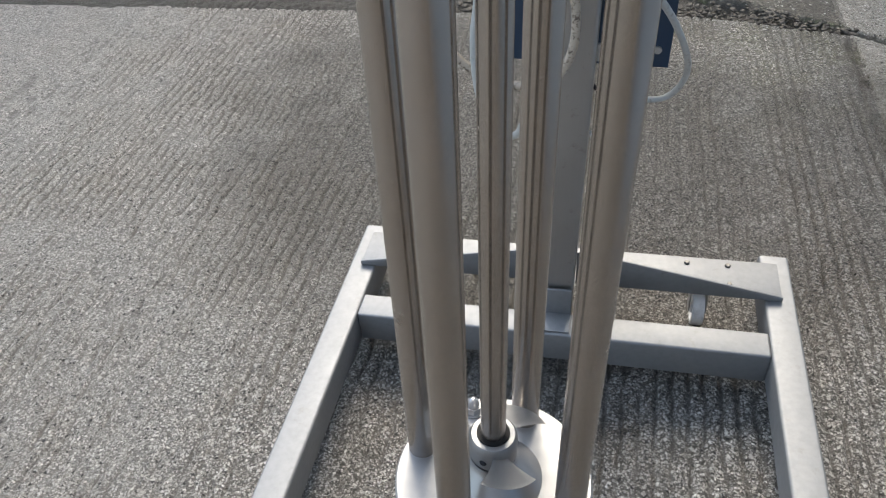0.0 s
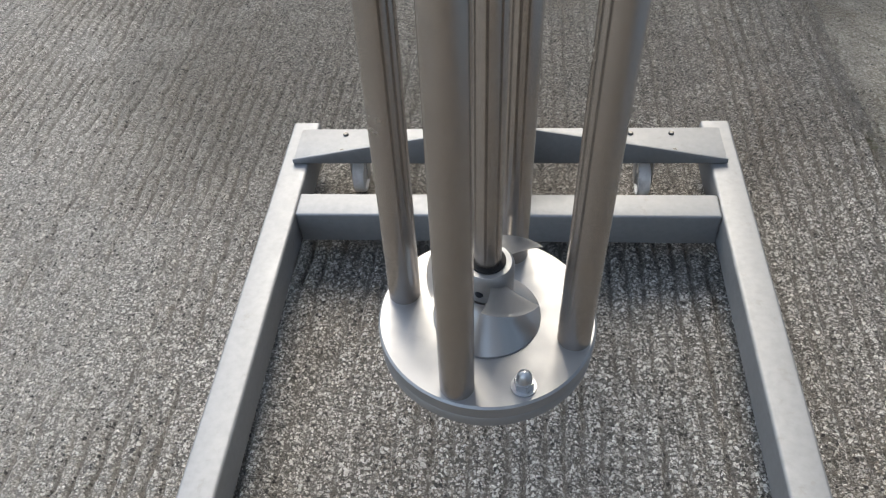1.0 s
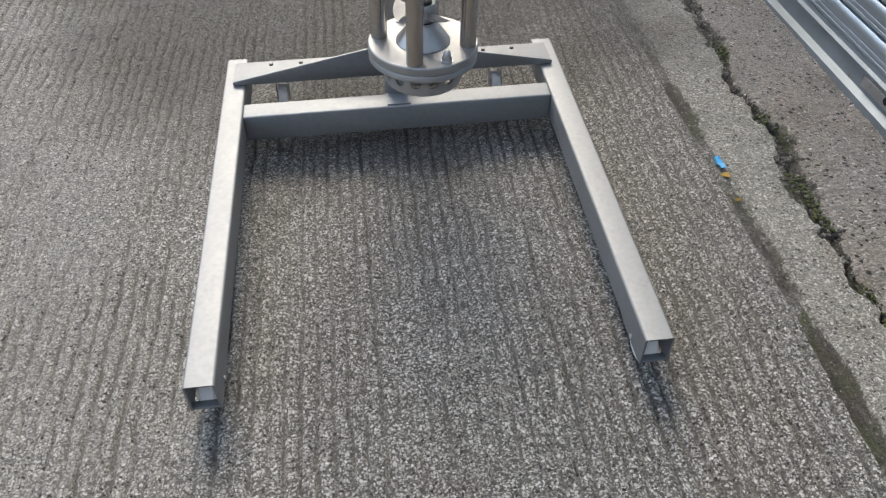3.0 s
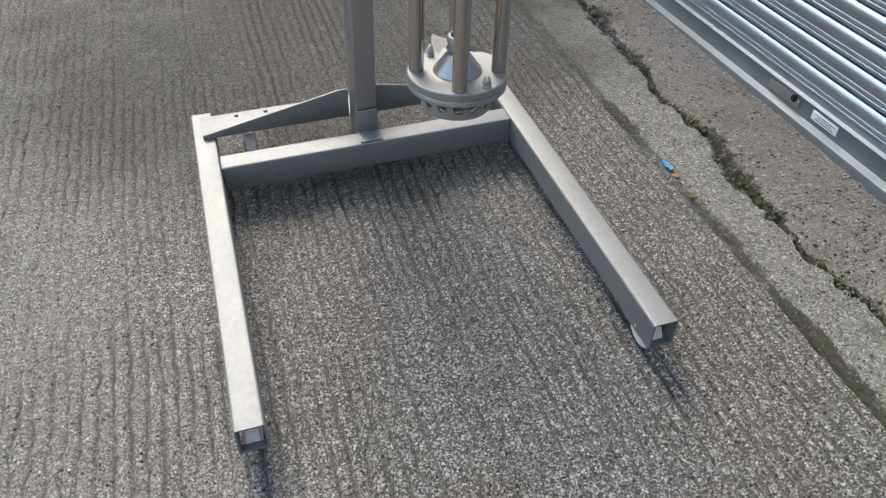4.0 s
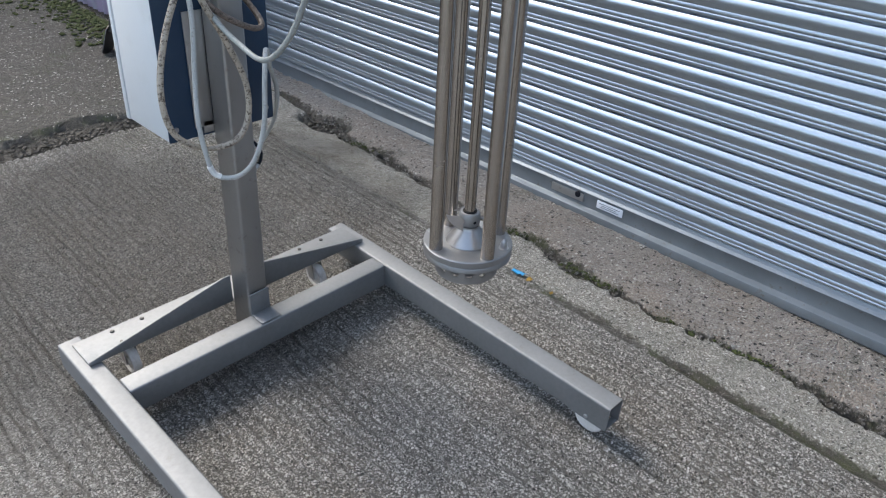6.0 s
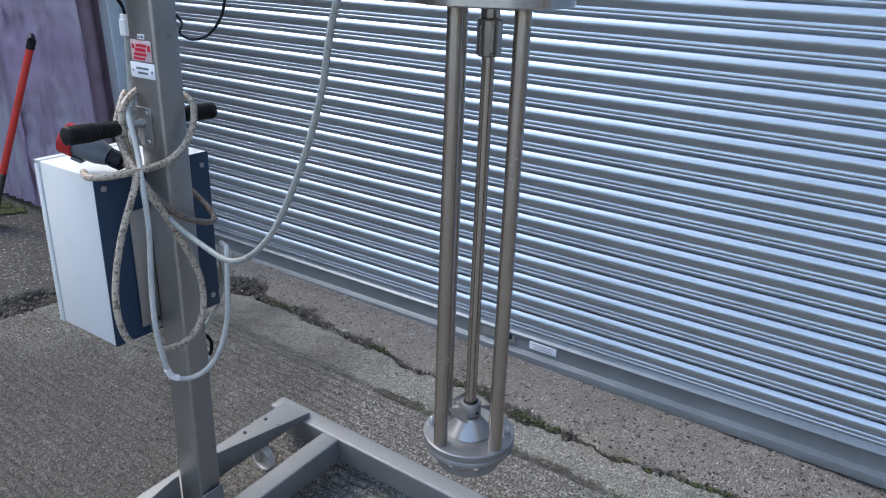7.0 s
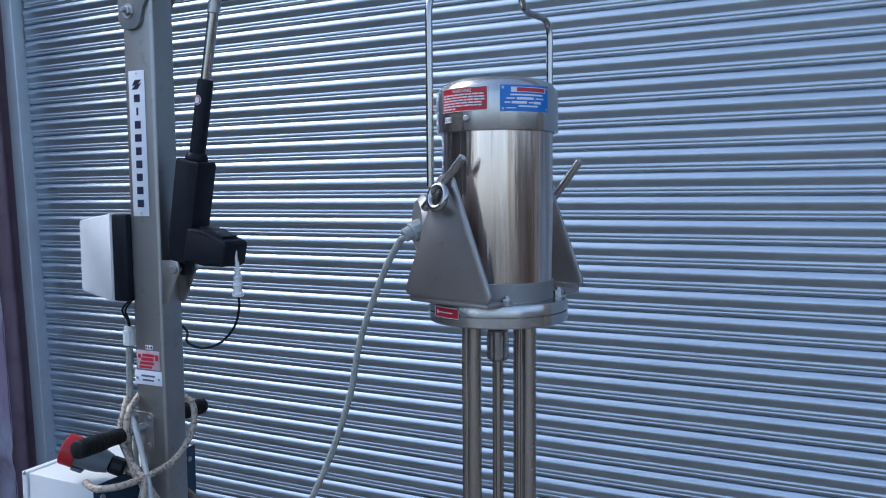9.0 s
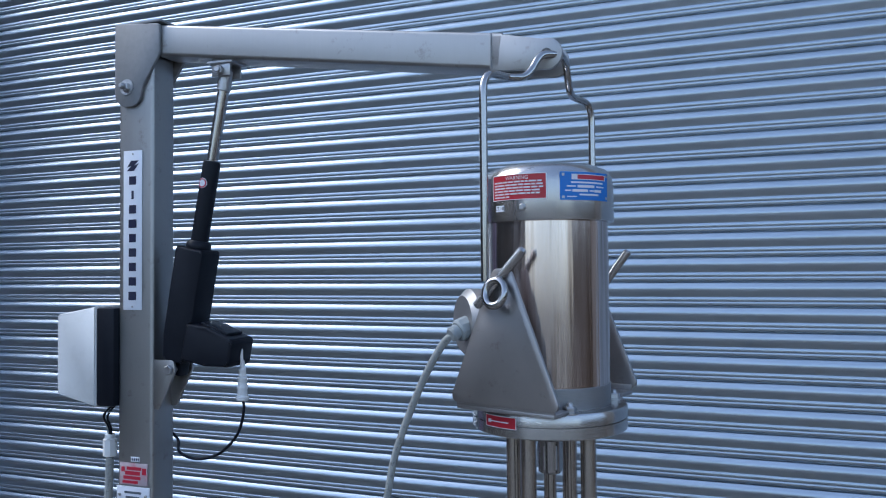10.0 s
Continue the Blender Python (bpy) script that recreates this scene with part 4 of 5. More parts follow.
# ---- the cabinets on the column ----
def build_cabinet():
    x0, x1, y0, y1, z0, z1 = -0.148, 0.139, 1.1455, 1.363, 0.650, 1.034
    cab = thing("control_cabinet", (-0.005, 1.25, z0), "white enamelled control cabinet with dark navy back panel on the column", "electrical cabinet")
    part("body", local(cab, box((x0, y0 + 0.003, z0), (x1, y1 - 0.020, z1), 0.003)), WHITE_PAINT, cab)
    door = part("door", local(cab, box((x0 - 0.002, y1 - 0.017, z0 - 0.002), (x1 + 0.002, y1, z1 + 0.002), 0.003)), WHITE_PAINT, cab)
    part("door_seal", local(cab, box((x0 + 0.004, y1 - 0.021, z0 + 0.004), (x1 - 0.004, y1 - 0.016, z1 - 0.004))), RUBBER, cab)
    part("hinge_pin", local(cab, rod_between((x0 - 0.004, y1 - 0.012, z1 - 0.004), (x0 - 0.004, y1 - 0.012, z1 + 0.004), 0.003, 10)), ZINC, door)
    back = part("back_panel", local(cab, box((x0, y0, z0 - 0.002), (x1, y0 + 0.0028, z1 + 0.001), 0.0008)), NAVY_PAINT, cab, "dark navy back panel")
    for x in (x0 + 0.020, x1 - 0.020):
        for z in (z0 + 0.028, z1 - 0.028):
            part("screw", local(cab, turn(lathe([(0, 0), (0.0068, 0), (0.006, 0.003), (0, 0.004)], 14), Matrix.Translation((x, y0, z)) @ pose(0, 0, 0, 90))), ZINC, back)
    # mounting strap between column and cabinet
    part("mounting_strap", local(cab, merge(box((-0.082, 1.139, 0.672), (-0.033, 1.1425, 0.945), 0.001), box((-0.06, 1.139, 0.655), (0.06, 1.1465, 0.685), 0.001))), ZINC, cab, "galvanised mounting strap")


def build_junction():
    jb = thing("junction_box", (0, 1.145, 1.39), "white and black control unit fixed behind the column", "control unit")
    part("base", local(jb, box((-0.042, 1.1415, 1.394), (0.042, 1.184, 1.580), 0.004)), BLACK_PLASTIC, jb, "black plastic base")
    cover = prism(rounded([(1.1845, 1.392), (1.280, 1.412), (1.280, 1.566), (1.1845, 1.582)], [0.002, 0.006, 0.006, 0.002]), -0.043, 0.043, "x", 0.003)
    part("cover", local(jb, cover), WHITE_PLASTIC, jb, "smooth white cover")
    rnd = random.Random(4)
    for k, m in enumerate((BLACK_PLASTIC, BLACK_PLASTIC, CABLE_GREY)):
        o = rnd.uniform(-0.012, 0.012)
        part("wire", local(jb, sweep(smooth_path([(0.0 + o, 1.165 + 0.004 * k, 1.396), (-0.012 + o, 1.178 + 0.006 * k, 1.372), (-0.006, 1.182 + 0.004 * k, 1.345), (0.0, 1.188, 1.315)], 8), 0.0022, 8)), m, jb)
    part("cable_gland", local(jb, merge(rod_between((0, 1.19, 1.290), (0, 1.19, 1.324), 0.013, 8), rod_between((0, 1.19, 1.318), (0, 1.19, 1.333), 0.0095, 20))), WHITE_PLASTIC, jb, "white cable gland")


build_cabinet()
build_junction()
bpy.data.objects["junction_box"].location += Vector((-0.005, -0.003, 0.008))


# ---- the mixer ----
AXIS = (-0.0148, 0.314)
TWIST = -16.0


def build_mixer():
    mx = thing("immersion_mixer", (*AXIS, 0.637), "polished stainless steel batch mixer hanging from the boom", "mixer")
    spin = Matrix.Translation((0, 0, -0.64)) @ pose(0, 0, 0, 0, 0, TWIST)
    put = lambda bm: turn(bm, spin)
    motor = part("motor_casing", put(lathe([(0, 1.452), (0.0925, 1.452), (0.0925, 1.736), (0, 1.736)], 96)), CASING, mx, "mirror-bright cylindrical motor casing")
    part("casing_ring", put(lathe([(0.0918, 1.455), (0.0934, 1.455), (0.0934, 1.485), (0.0918, 1.487), (0.0918, 1.455)], 96)), TURNED, motor)
    cap = part("motor_cap", put(lathe([(0.0928, 1.728), (0.1003, 1.727), (0.1010, 1.729), (0.1010, 1.783), (0.0985, 1.795), (0.091, 1.805), (0.076, 1.811), (0.042, 1.8145), (0, 1.815)], 96)), SPUN, mx)
    flange = part("flange", put(lathe([(0, 1.418), (0.115, 1.418), (0.1172, 1.420), (0.1172, 1.4350), (0.1145, 1.4358), (0.1145, 1.4368), (0.1172, 1.4376), (0.1172, 1.452), (0.1155, 1.4545), (0, 1.4545)], 96)), SPUN, mx)
    for k in range(4):
        a = radians(90 * k + 45)
        part("flange_bolt", put(turn(bolt(0.0055, 0.0095, 0.008, 0.013), Matrix.Translation((0.104 * math.cos(a), 0.104 * math.sin(a), 1.4545)))), ZINC, flange)
    # gusset plates with eyes and tommy bars, one on each side
    for s in (-1, 1):
        tri = rounded([(-0.092, 1.464), (0.092, 1.464), (0.014, 1.658), (-0.014, 1.658)], [0.010, 0.010, 0.012, 0.012])
        gusset = part("gusset_plate", put(prism(tri, s * 0.131 - 0.003, s * 0.131 + 0.003, "x", 0.0012)), FIN_STEEL, mx, "satin triangular gusset plate")
        part("gusset_foot", put(box((min(s * 0.088, s * 0.131), -0.080, 1.4548), (max(s * 0.088, s * 0.131), 0.080, 1.4608), 0.001)), FIN_STEEL, gusset)
        part("gusset_return", put(box((min(s * 0.126, s * 0.132), -0.080, 1.4605), (max(s * 0.126, s * 0.132), 0.080, 1.4700), 0.001)), FIN_STEEL, gusset)
        ring = [Vector((s * 0.151 + 0.004 * math.sin(t), 0.0155 * math.cos(t), 1.624 + 0.0175 * math.sin(t))) for t in np.linspace(0, 2 * math.pi, 37)[:-1]]
        part("eye_ring", put(sweep(ring, 0.0058, 12, True)), POLISHED, gusset, "round steel eye ring")
        a, b = ((-0.1445, 0.388, 1.601), (-0.150, 0.316, 1.682)) if s < 0 else ((0.117, 0.276, 1.589), (0.121, 0.208, 1.683))
        part("tommy_bar", local(mx, rod_between(a, b, 0.0068, 18, 0.003)), POLISHED, gusset, "steel tommy bar")
    # bail over the boom's eye
    half = [(0.147, 1.640), (0.147, 1.75), (0.147, 1.86), (0.146, 1.915), (0.134, 1.934), (0.112, 1.938), (0.078, 1.940), (0.062, 1.944), (0.050, 1.956), (0.037, 1.976), (0.020, 1.983)]
    bail = smooth_path([(-x, 0, z) for x, z in half] + [(x, 0, z) for x, z in half[::-1]], 8)
    bail = [Vector((p.x, 0.0055 - 0.087 * p.x - 0.034 * max(0.0, 1 - abs(p.x) / 0.09), p.z)) for p in bail]
    part("bail", put(sweep(bail, 0.0058, 14)), POLISHED, mx, "bent round steel bail")
    # terminal box and gland at the back of the casing
    can = rod_between((-0.046, 0.372, 1.573), (-0.091, 0.427, 1.573), 0.052, 48, 0.010)
    term = part("terminal_box", local(mx, can), TURNED, mx, "round steel terminal box")
    part("gland", local(mx, merge(rod_between((-0.094, 0.412, 1.571), (-0.115, 0.427, 1.563), 0.017, 10, 0.003), rod_between((-0.113, 0.426, 1.564), (-0.125, 0.434, 1.558), 0.0115, 18, 0.003))), GLAND_GREY, term, "grey cable gland")
    # four stay rods, drive shaft and coupling
    for k in range(4):
        a = radians(90 * k)
        m = Matrix.Translation((0.0645 * math.cos(a), 0.0645 * math.sin(a), 0))
        part("stay_rod", put(turn(rod_between((0, 0, 0.708), (0, 0, 1.419), 0.0118, 28, 0.001), m)), ROD_STEEL, mx)
    part("drive_shaft", put(rod_between((0, 0, 0.70), (0, 0, 1.40), 0.0095, 24)), ROD_STEEL, mx)
    part("shaft_coupling", put(merge(rod_between((0, 0, 1.346), (0, 0, 1.398), 0.0180, 28, 0.0025), rod_between((0, 0, 1.350), (0, 0, 1.392), 0.0190, 6, 0.003), rod_between((0, 0, 1.398), (0, 0, 1.419), 0.0135, 24))), POLISHED, mx, "hexagonal shaft coupling")
    # foot plates, cone, propeller and slotted head
    plate = part("foot_disc", put(lathe([(0, 0.699), (0.0775, 0.699), (0.079, 0.7005), (0.079, 0.7105), (0.0775, 0.712), (0, 0.712)], 96)), TURNED, mx)
    part("clamp_disc", put(lathe([(0, 0.689), (0.0775, 0.689), (0.0785, 0.690), (0.0785, 0.697), (0.0775, 0.6985), (0, 0.6985)], 96)), TURNED, mx)
    part("bearing_cone", put(lathe([(0, 0.7115), (0.039, 0.7115), (0.039, 0.7135), (0.0205, 0.738), (0.0180, 0.742), (0.0180, 0.7445), (0, 0.7445)], 64)), CONE_STEEL, mx, "bright turned bearing cone")
    hub = part("propeller_hub", put(lathe([(0.0098, 0.746), (0.0175, 0.746), (0.0185, 0.748), (0.0185, 0.767), (0.0165, 0.770), (0.0105, 0.770), (0.0098, 0.746)], 40)), TURNED, mx)
    part("seal_ring", put(lathe([(0.0092, 0.769), (0.0125, 0.769), (0.0125, 0.7715), (0.0092, 0.7715), (0.0092, 0.769)], 32)), RUBBER, hub, "black seal ring")
    for k in range(3):
        part("propeller_blade", put(turn(blade(), Matrix.Translation((0, 0, 0.760)) @ pose(0, 0, 0, 0, 0, 120 * k - 48))), TURNED, hub)
    part("grub_screw", put(turn(rod_between((0.0165, 0, 0.755), (0.0192, 0, 0.755), 0.003, 12), pose(0, 0, 0, 0, 0, 270))), BLACK_PLASTIC, hub)
    for k, a in enumerate((40, 130, 220, 310)):
        if k in (1, 3):
            part("stud_nut", put(turn(dome_nut(0.0070, 0.0068), Matrix.Translation((0.066 * math.cos(radians(a)), 0.066 * math.sin(radians(a)), 0.712)))), ZINC, plate, "domed stud and nut")
    part("mixing_head", put(slotted_head()), TURNED, mx, "steel stator head with a row of round holes")


def blade():
    """A pitched fan blade from the hub outwards along x."""
    bm = bmesh.new()
    rows = []
    for i in range(9):
        t = i / 8
        r = 0.0165 + 0.0255 * t
        row = []
        for j in range(7):
            a = radians(-30 + 62 * j / 6) * (0.55 + 0.45 * t)
            row.append(bm.verts.new((r * math.cos(a), r * math.sin(a), 0.0045 - r * math.sin(a + 0.45) * 0.36)))
        rows.append(row)
    for a, b in zip(rows, rows[1:]):
        for j in range(6):
            bm.faces.new((a[j], a[j + 1], b[j + 1], b[j]))
    bmesh.ops.solidify(bm, geom=bm.faces[:], thickness=0.0022)
    return bm


def slotted_head():
    """A thin cup under the plates, pierced by a ring of round holes."""
    bm = bmesh.new()
    n, per, R, z0, z1, hz, hr = 14, 12, 0.0565, 0.655, 0.690, 0.6735, 0.0080
    wall = 0.003
    for radius, flip in ((R, False), (R - wall, True)):
        def P(u, z):
            a = u / R
            return bm.verts.new((radius * math.cos(a), radius * math.sin(a), z))
        cell = 2 * math.pi * R / n
        for c in range(n):
            u0 = c * cell
            inner, outer = [], []
            for k in range(16):
                a = 2 * math.pi * k / 16 + math.pi / 4
                inner.append((u0 + cell / 2 + hr * math.cos(a), hz + hr * math.sin(a)))
                s = max(abs(math.cos(a)), abs(math.sin(a)))
                cu, cv = math.cos(a) / s, math.sin(a) / s
                outer.append((u0 + cell / 2 + cu * cell / 2, hz + (cv * (z1 - hz) if cv > 0 else cv * (hz - z0))))
            vi, vo = [P(*p) for p in inner], [P(*p) for p in outer]
            for k in range(16):
                q = (vo[k], vo[(k + 1) % 16], vi[(k + 1) % 16], vi[k])
                bm.faces.new(q[::-1] if flip else q)
    bmesh.ops.remove_doubles(bm, verts=bm.verts, dist=0.00005)
    return merge(bm, lathe([(R, 0.655), (R - 0.001, 0.6535), (R - 0.006, 0.653), (R - 0.006, 0.656), (R - wall, 0.656)], 64),
                 lathe([(0, 0.660), (0.040, 0.660), (0.040, 0.689), (0, 0.689)], 40))


build_mixer()


# ---- labels on the mixer ----
def on_cap(radius, a0, z0):
    """Carries flat (x along, y up, z out) onto a cylinder round the mixer's axis."""
    def bend(p):
        a = a0 + p[0] / radius
        return Vector((AXIS[0] + (radius + p[2]) * math.cos(a), AXIS[1] + (radius + p[2]) * math.sin(a), z0 + p[1]))
    return bend


def curved_patch(bend, x0, x1, y0, y1, thick, steps=14):
    bm = bmesh.new()
    rows = [[bm.verts.new(bend((x0 + (x1 - x0) * i / steps, y, z))) for i in range(steps + 1)] for y, z in ((y0, 0.0), (y0, thick), (y1, thick), (y1, 0.0))]
    for a, b in zip(rows, rows[1:] + rows[:1]):
        for i in range(steps):
            bm.faces.new((a[i], a[i + 1], b[i + 1], b[i]))
    for i in (0, steps):
        bm.faces.new([r[i] for r in rows])
    return bm


mixer = bpy.data.objects["immersion_mixer"]


def build_labels():
    def stuck(name, bm, m, parent, label=""):
        bmesh.ops.translate(bm, vec=-Vector(mixer.location), verts=bm.verts)
        return part(name, bm, m, parent, label)
    def words(body, size, m, parent, bend, at):
        lettering(body, size, m, parent, None, lambda p: bend((p[0] + at[0], p[1] + at[1], 0.0011)) - Vector(mixer.location))
    red = on_cap(0.1011, radians(180 - 12), 1.772)
    r = stuck("warning_label", curved_patch(red, -0.044, 0.044, -0.0185, 0.0185, 0.0006), LABEL_RED, mixer, "red enamelled warning label with white print")
    for a, b, c, d in ((-0.044, 0.044, 0.0176, 0.0185), (-0.044, 0.044, -0.0185, -0.0176), (-0.044, -0.0432, -0.0185, 0.0185), (0.0432, 0.044, -0.0185, 0.0185)):
        stuck("border", curved_patch(red, a, b, c, d, 0.0009), INK_WHITE, r)
    words("WARNING", 0.0075, INK_WHITE, r, red, (0.0, 0.0130))
    rnd = random.Random(3)
    for k in range(6):
        y, x = 0.0075 - 0.0043 * k, -0.040
        end = 0.040 if k < 5 else -0.012
        while x < end - 0.004:
            w = min(rnd.uniform(0.004, 0.012), end - x)
            stuck("print_line", curved_patch(red, x, x + w, y - 0.0011, y + 0.0011, 0.0009, 3), INK_WHITE, r)
            x += w + 0.0016
    blue = on_cap(0.1011, radians(180 + 48), 1.772)
    b = stuck("rating_plate", curved_patch(blue, -0.043, 0.043, -0.0205, 0.0195, 0.0008), LABEL_BLUE, mixer, "bright blue rating plate with white and red print")
    for x in (-0.0385, 0.0385):
        for y in (-0.0165, 0.0155):
            stuck("rivet", curved_patch(blue, x - 0.0018, x + 0.0018, y - 0.0018, y + 0.0018, 0.0018, 2), ZINC, b)
    stuck("brand_band", curved_patch(blue, -0.026, 0.036, 0.0085, 0.0165, 0.0011), INK_WHITE, b)
    stuck("brand_band", curved_patch(blue, -0.017, 0.034, 0.0095, 0.0155, 0.0014), INK_RED, b)
    for x0, x1, y, h, m in ((-0.027, 0.030, 0.0045, 0.0012, INK_WHITE), (-0.033, -0.020, -0.0010, 0.0010, INK_WHITE), (-0.017, 0.012, -0.0010, 0.0019, INK_WHITE), (0.016, 0.032, -0.0010, 0.0010, INK_WHITE),
                            (-0.036, -0.027, -0.0072, 0.0010, INK_WHITE), (-0.025, 0.000, -0.0072, 0.0019, INK_WHITE), (0.003, 0.011, -0.0072, 0.0010, INK_WHITE), (0.012, 0.026, -0.0072, 0.0019, INK_WHITE),
                            (-0.014, 0.020, -0.0128, 0.0012, INK_WHITE), (-0.033, -0.018, -0.0158, 0.0008, INK_WHITE)):
        stuck("print_line", curved_patch(blue, x0, x1, y - h, y + h, 0.0011, 4), m, b)
    ce = on_cap(0.1011, radians(180 - 29), 1.742)
    c = stuck("mark_label", curved_patch(ce, -0.008, 0.008, -0.0045, 0.0045, 0.0006), LABEL_WHITE, mixer, "small white conformity mark")
    words("CE 18", 0.0068, INK_BLUE, c, ce, (0, 0))
    screw = on_cap(0.1011, radians(180 - 7), 1.7425)
    stuck("cap_screw", rod_between(screw((0, 0, -0.001)), screw((0, 0, 0.004)), 0.0048, 16), ZINC, mixer)
    arrow = on_cap(0.1174, radians(180 - 24), 1.4365)
    d = stuck("arrow_label", curved_patch(arrow, -0.028, 0.028, -0.0085, 0.0085, 0.0006), LABEL_RED, mixer, "red rotation label with a white arrow")
    for e, f, g, h in ((-0.028, 0.028, 0.0077, 0.0085), (-0.028, 0.028, -0.0085, -0.0077), (-0.028, -0.0272, -0.0085, 0.0085), (0.0272, 0.028, -0.0085, 0.0085)):
        stuck("border", curved_patch(arrow, e, f, g, h, 0.0009), INK_WHITE, d)
    stuck("arrow_bar", curved_patch(arrow, -0.018, 0.016, -0.0008, 0.0008, 0.0010, 6), INK_WHITE, d)
    stuck("arrow_bar", curved_patch(arrow, -0.022, -0.016, -0.0025, 0.0025, 0.0010, 3), INK_WHITE, d)


build_labels()


# ---- cables and plug ----
def cable(name, points, r, m, label, steps=8):
    ob = link(name, sweep([p + Vector((-0.004, -0.002, 0.003)) for p in smooth_path(points, steps)], r, 12), m)
    return tagged(ob, label, "cable")


cable("motor_cable", [(-0.116, 0.428, 1.559), (-0.112, 0.452, 1.540), (-0.104, 0.492, 1.474), (-0.1, 0.535, 1.370), (-0.1, 0.558, 1.270), (-0.1, 0.609, 1.141), (-0.1, 0.690, 1.002),
                      (-0.09, 0.800, 0.922), (-0.08, 0.913, 0.928), (-0.072, 1.016, 0.957), (-0.064, 1.09, 0.995), (-0.052, 1.125, 1.05), (-0.048, 1.13, 1.115), (-0.05, 1.125, 1.16)], 0.0056, CABLE_GREY,
      "grey flexible cable hanging from the mixer motor to the column")
cable("flex_loop", [(-0.09, 1.125, 1.12), (-0.115, 1.06, 1.06), (-0.131, 1.022, 1.045), (-0.182, 1.018, 0.935), (-0.208, 1.018, 0.824), (-0.194, 1.018, 0.729), (-0.130, 1.018, 0.676), (-0.051, 1.018, 0.670),
                    (-0.010, 1.018, 0.715), (-0.006, 1.018, 0.798), (-0.040, 1.018, 0.888), (-0.089, 1.016, 0.984), (-0.118, 1.03, 1.05), (-0.105, 1.09, 1.09), (-0.088, 1.13, 1.13), (-0.06, 1.145, 1.175), (-0.04, 1.16, 1.188)], 0.0069, CABLE_BEIGE,
      "beige flex with dark speckled dirt, looped round the column")
cable("flex_wrap", [(-0.160, 1.150, 1.046), (-0.182, 1.095, 1.050), (-0.168, 1.040, 1.060), (-0.106, 1.034, 1.060), (-0.04, 1.034, 1.068), (0.006, 1.034, 1.101), (0.028, 1.036, 1.144), (0.040, 1.06, 1.175), (0.038, 1.12, 1.19), (0.01, 1.158, 1.195), (-0.045, 1.13, 1.188), (-0.080, 1.115, 1.165), (-0.088, 1.11, 1.125), (-0.072, 1.12, 1.07), (-0.06, 1.125, 1.03)], 0.0069, CABLE_BEIGE,
      "dirty beige flex wound round the column above the cabinet")
white_flex = cable("white_flex", [(-0.05, 1.15, 1.18), (-0.078, 1.1, 1.15), (-0.095, 1.06, 1.09), (-0.124, 1.012, 1.03), (-0.126, 1.005, 0.95), (-0.138, 1.0, 0.84), (-0.147, 0.99, 0.75), (-0.140, 0.985, 0.67), (-0.122, 0.985, 0.618),
                     (-0.085, 0.955, 0.616), (-0.062, 0.915, 0.665), (-0.048, 0.89, 0.75), (-0.038, 0.89, 0.85), (-0.022, 0.905, 0.898), (0.015, 0.96, 0.885), (0.064, 1.03, 0.855), (0.10, 1.08, 0.80), (0.147, 1.13, 0.72), (0.180, 1.20, 0.62), (0.165, 1.237, 0.550), (0.124, 1.228, 0.540), (0.06, 1.20, 0.575), (0.03, 1.18, 0.648)], 0.0056, CABLE_WHITE,
      "white flex hanging in a long loop below the cabinet")
part("tape_band", sweep(smooth_path([(-0.140, 0.983, 0.648), (-0.130, 0.983, 0.626), (-0.118, 0.978, 0.618)], 4), 0.0068, 12), WHITE_PLASTIC, white_flex, "white tape wound round the flex")
cable("dirty_flex", [(-0.090, 1.120, 1.056), (-0.090, 1.075, 1.040), (-0.080, 1.030, 0.990), (-0.039, 1.022, 0.951), (0.022, 1.022, 0.919), (0.053, 1.03, 0.918), (0.062, 1.06, 0.935), (0.060, 1.10, 0.96), (0.06, 1.142, 0.98)], 0.0068, CABLE_DIRTY,
      "dirty brown flex running round the column")
earth_lead = cable("earth_lead", [(0.026, 1.105, 0.628), (0.046, 1.098, 0.618), (0.062, 1.092, 0.592), (0.057, 1.087, 0.568), (0.040, 1.083, 0.556)], 0.0042, BLACK_PLASTIC, "short black lead curling out of the column side")
part("ferrule", rod_between((0.045, 1.083, 0.562), (0.026, 1.079, 0.552), 0.0062, 12), ZINC, earth_lead, "bright metal ferrule")
cable("sensor_lead", [(0, 0.884, 1.425), (0, 0.880, 1.400), (0.0, 0.895, 1.355), (0.0, 0.935, 1.318), (0.0, 0.985, 1.305), (0.008, 1.03, 1.313), (0.034, 1.056, 1.33), (0.036, 1.10, 1.36), (0.036, 1.15, 1.392)], 0.0026, BLACK_PLASTIC,
      "thin black lead looping from the actuator plug")
plug_lead = cable("actuator_plug", [(0, 0.886, 1.520), (0, 0.885, 1.500), (0, 0.884, 1.488)], 0.003, WHITE_PLASTIC, "white in-line plug on the actuator lead", 4)
part("plug_body", lathe([(0, 1.420), (0.010, 1.420), (0.0115, 1.422), (0.0115, 1.427), (0.0092, 1.429), (0.0088, 1.440), (0.0098, 1.442), (0.0098, 1.446), (0.0084, 1.448), (0.0080, 1.456), (0.0090, 1.458), (0.0088, 1.462), (0.0068, 1.464), (0.0062, 1.474), (0.0068, 1.475), (0.0064, 1.478), (0.0046, 1.480), (0.0042, 1.492), (0, 1.492)], 20), WHITE_PLASTIC, plug_lead).location = (0, 0.884, 0)
cable("supply_conduit", [(0, 1.19, 1.292), (-0.002, 1.19, 1.24), (-0.008, 1.188, 1.17), (-0.03, 1.17, 1.10), (-0.052, 1.15, 1.055), (-0.05, 1.148, 1.03)], 0.0075, CABLE_GREY, "grey flexible conduit down to the cabinet")


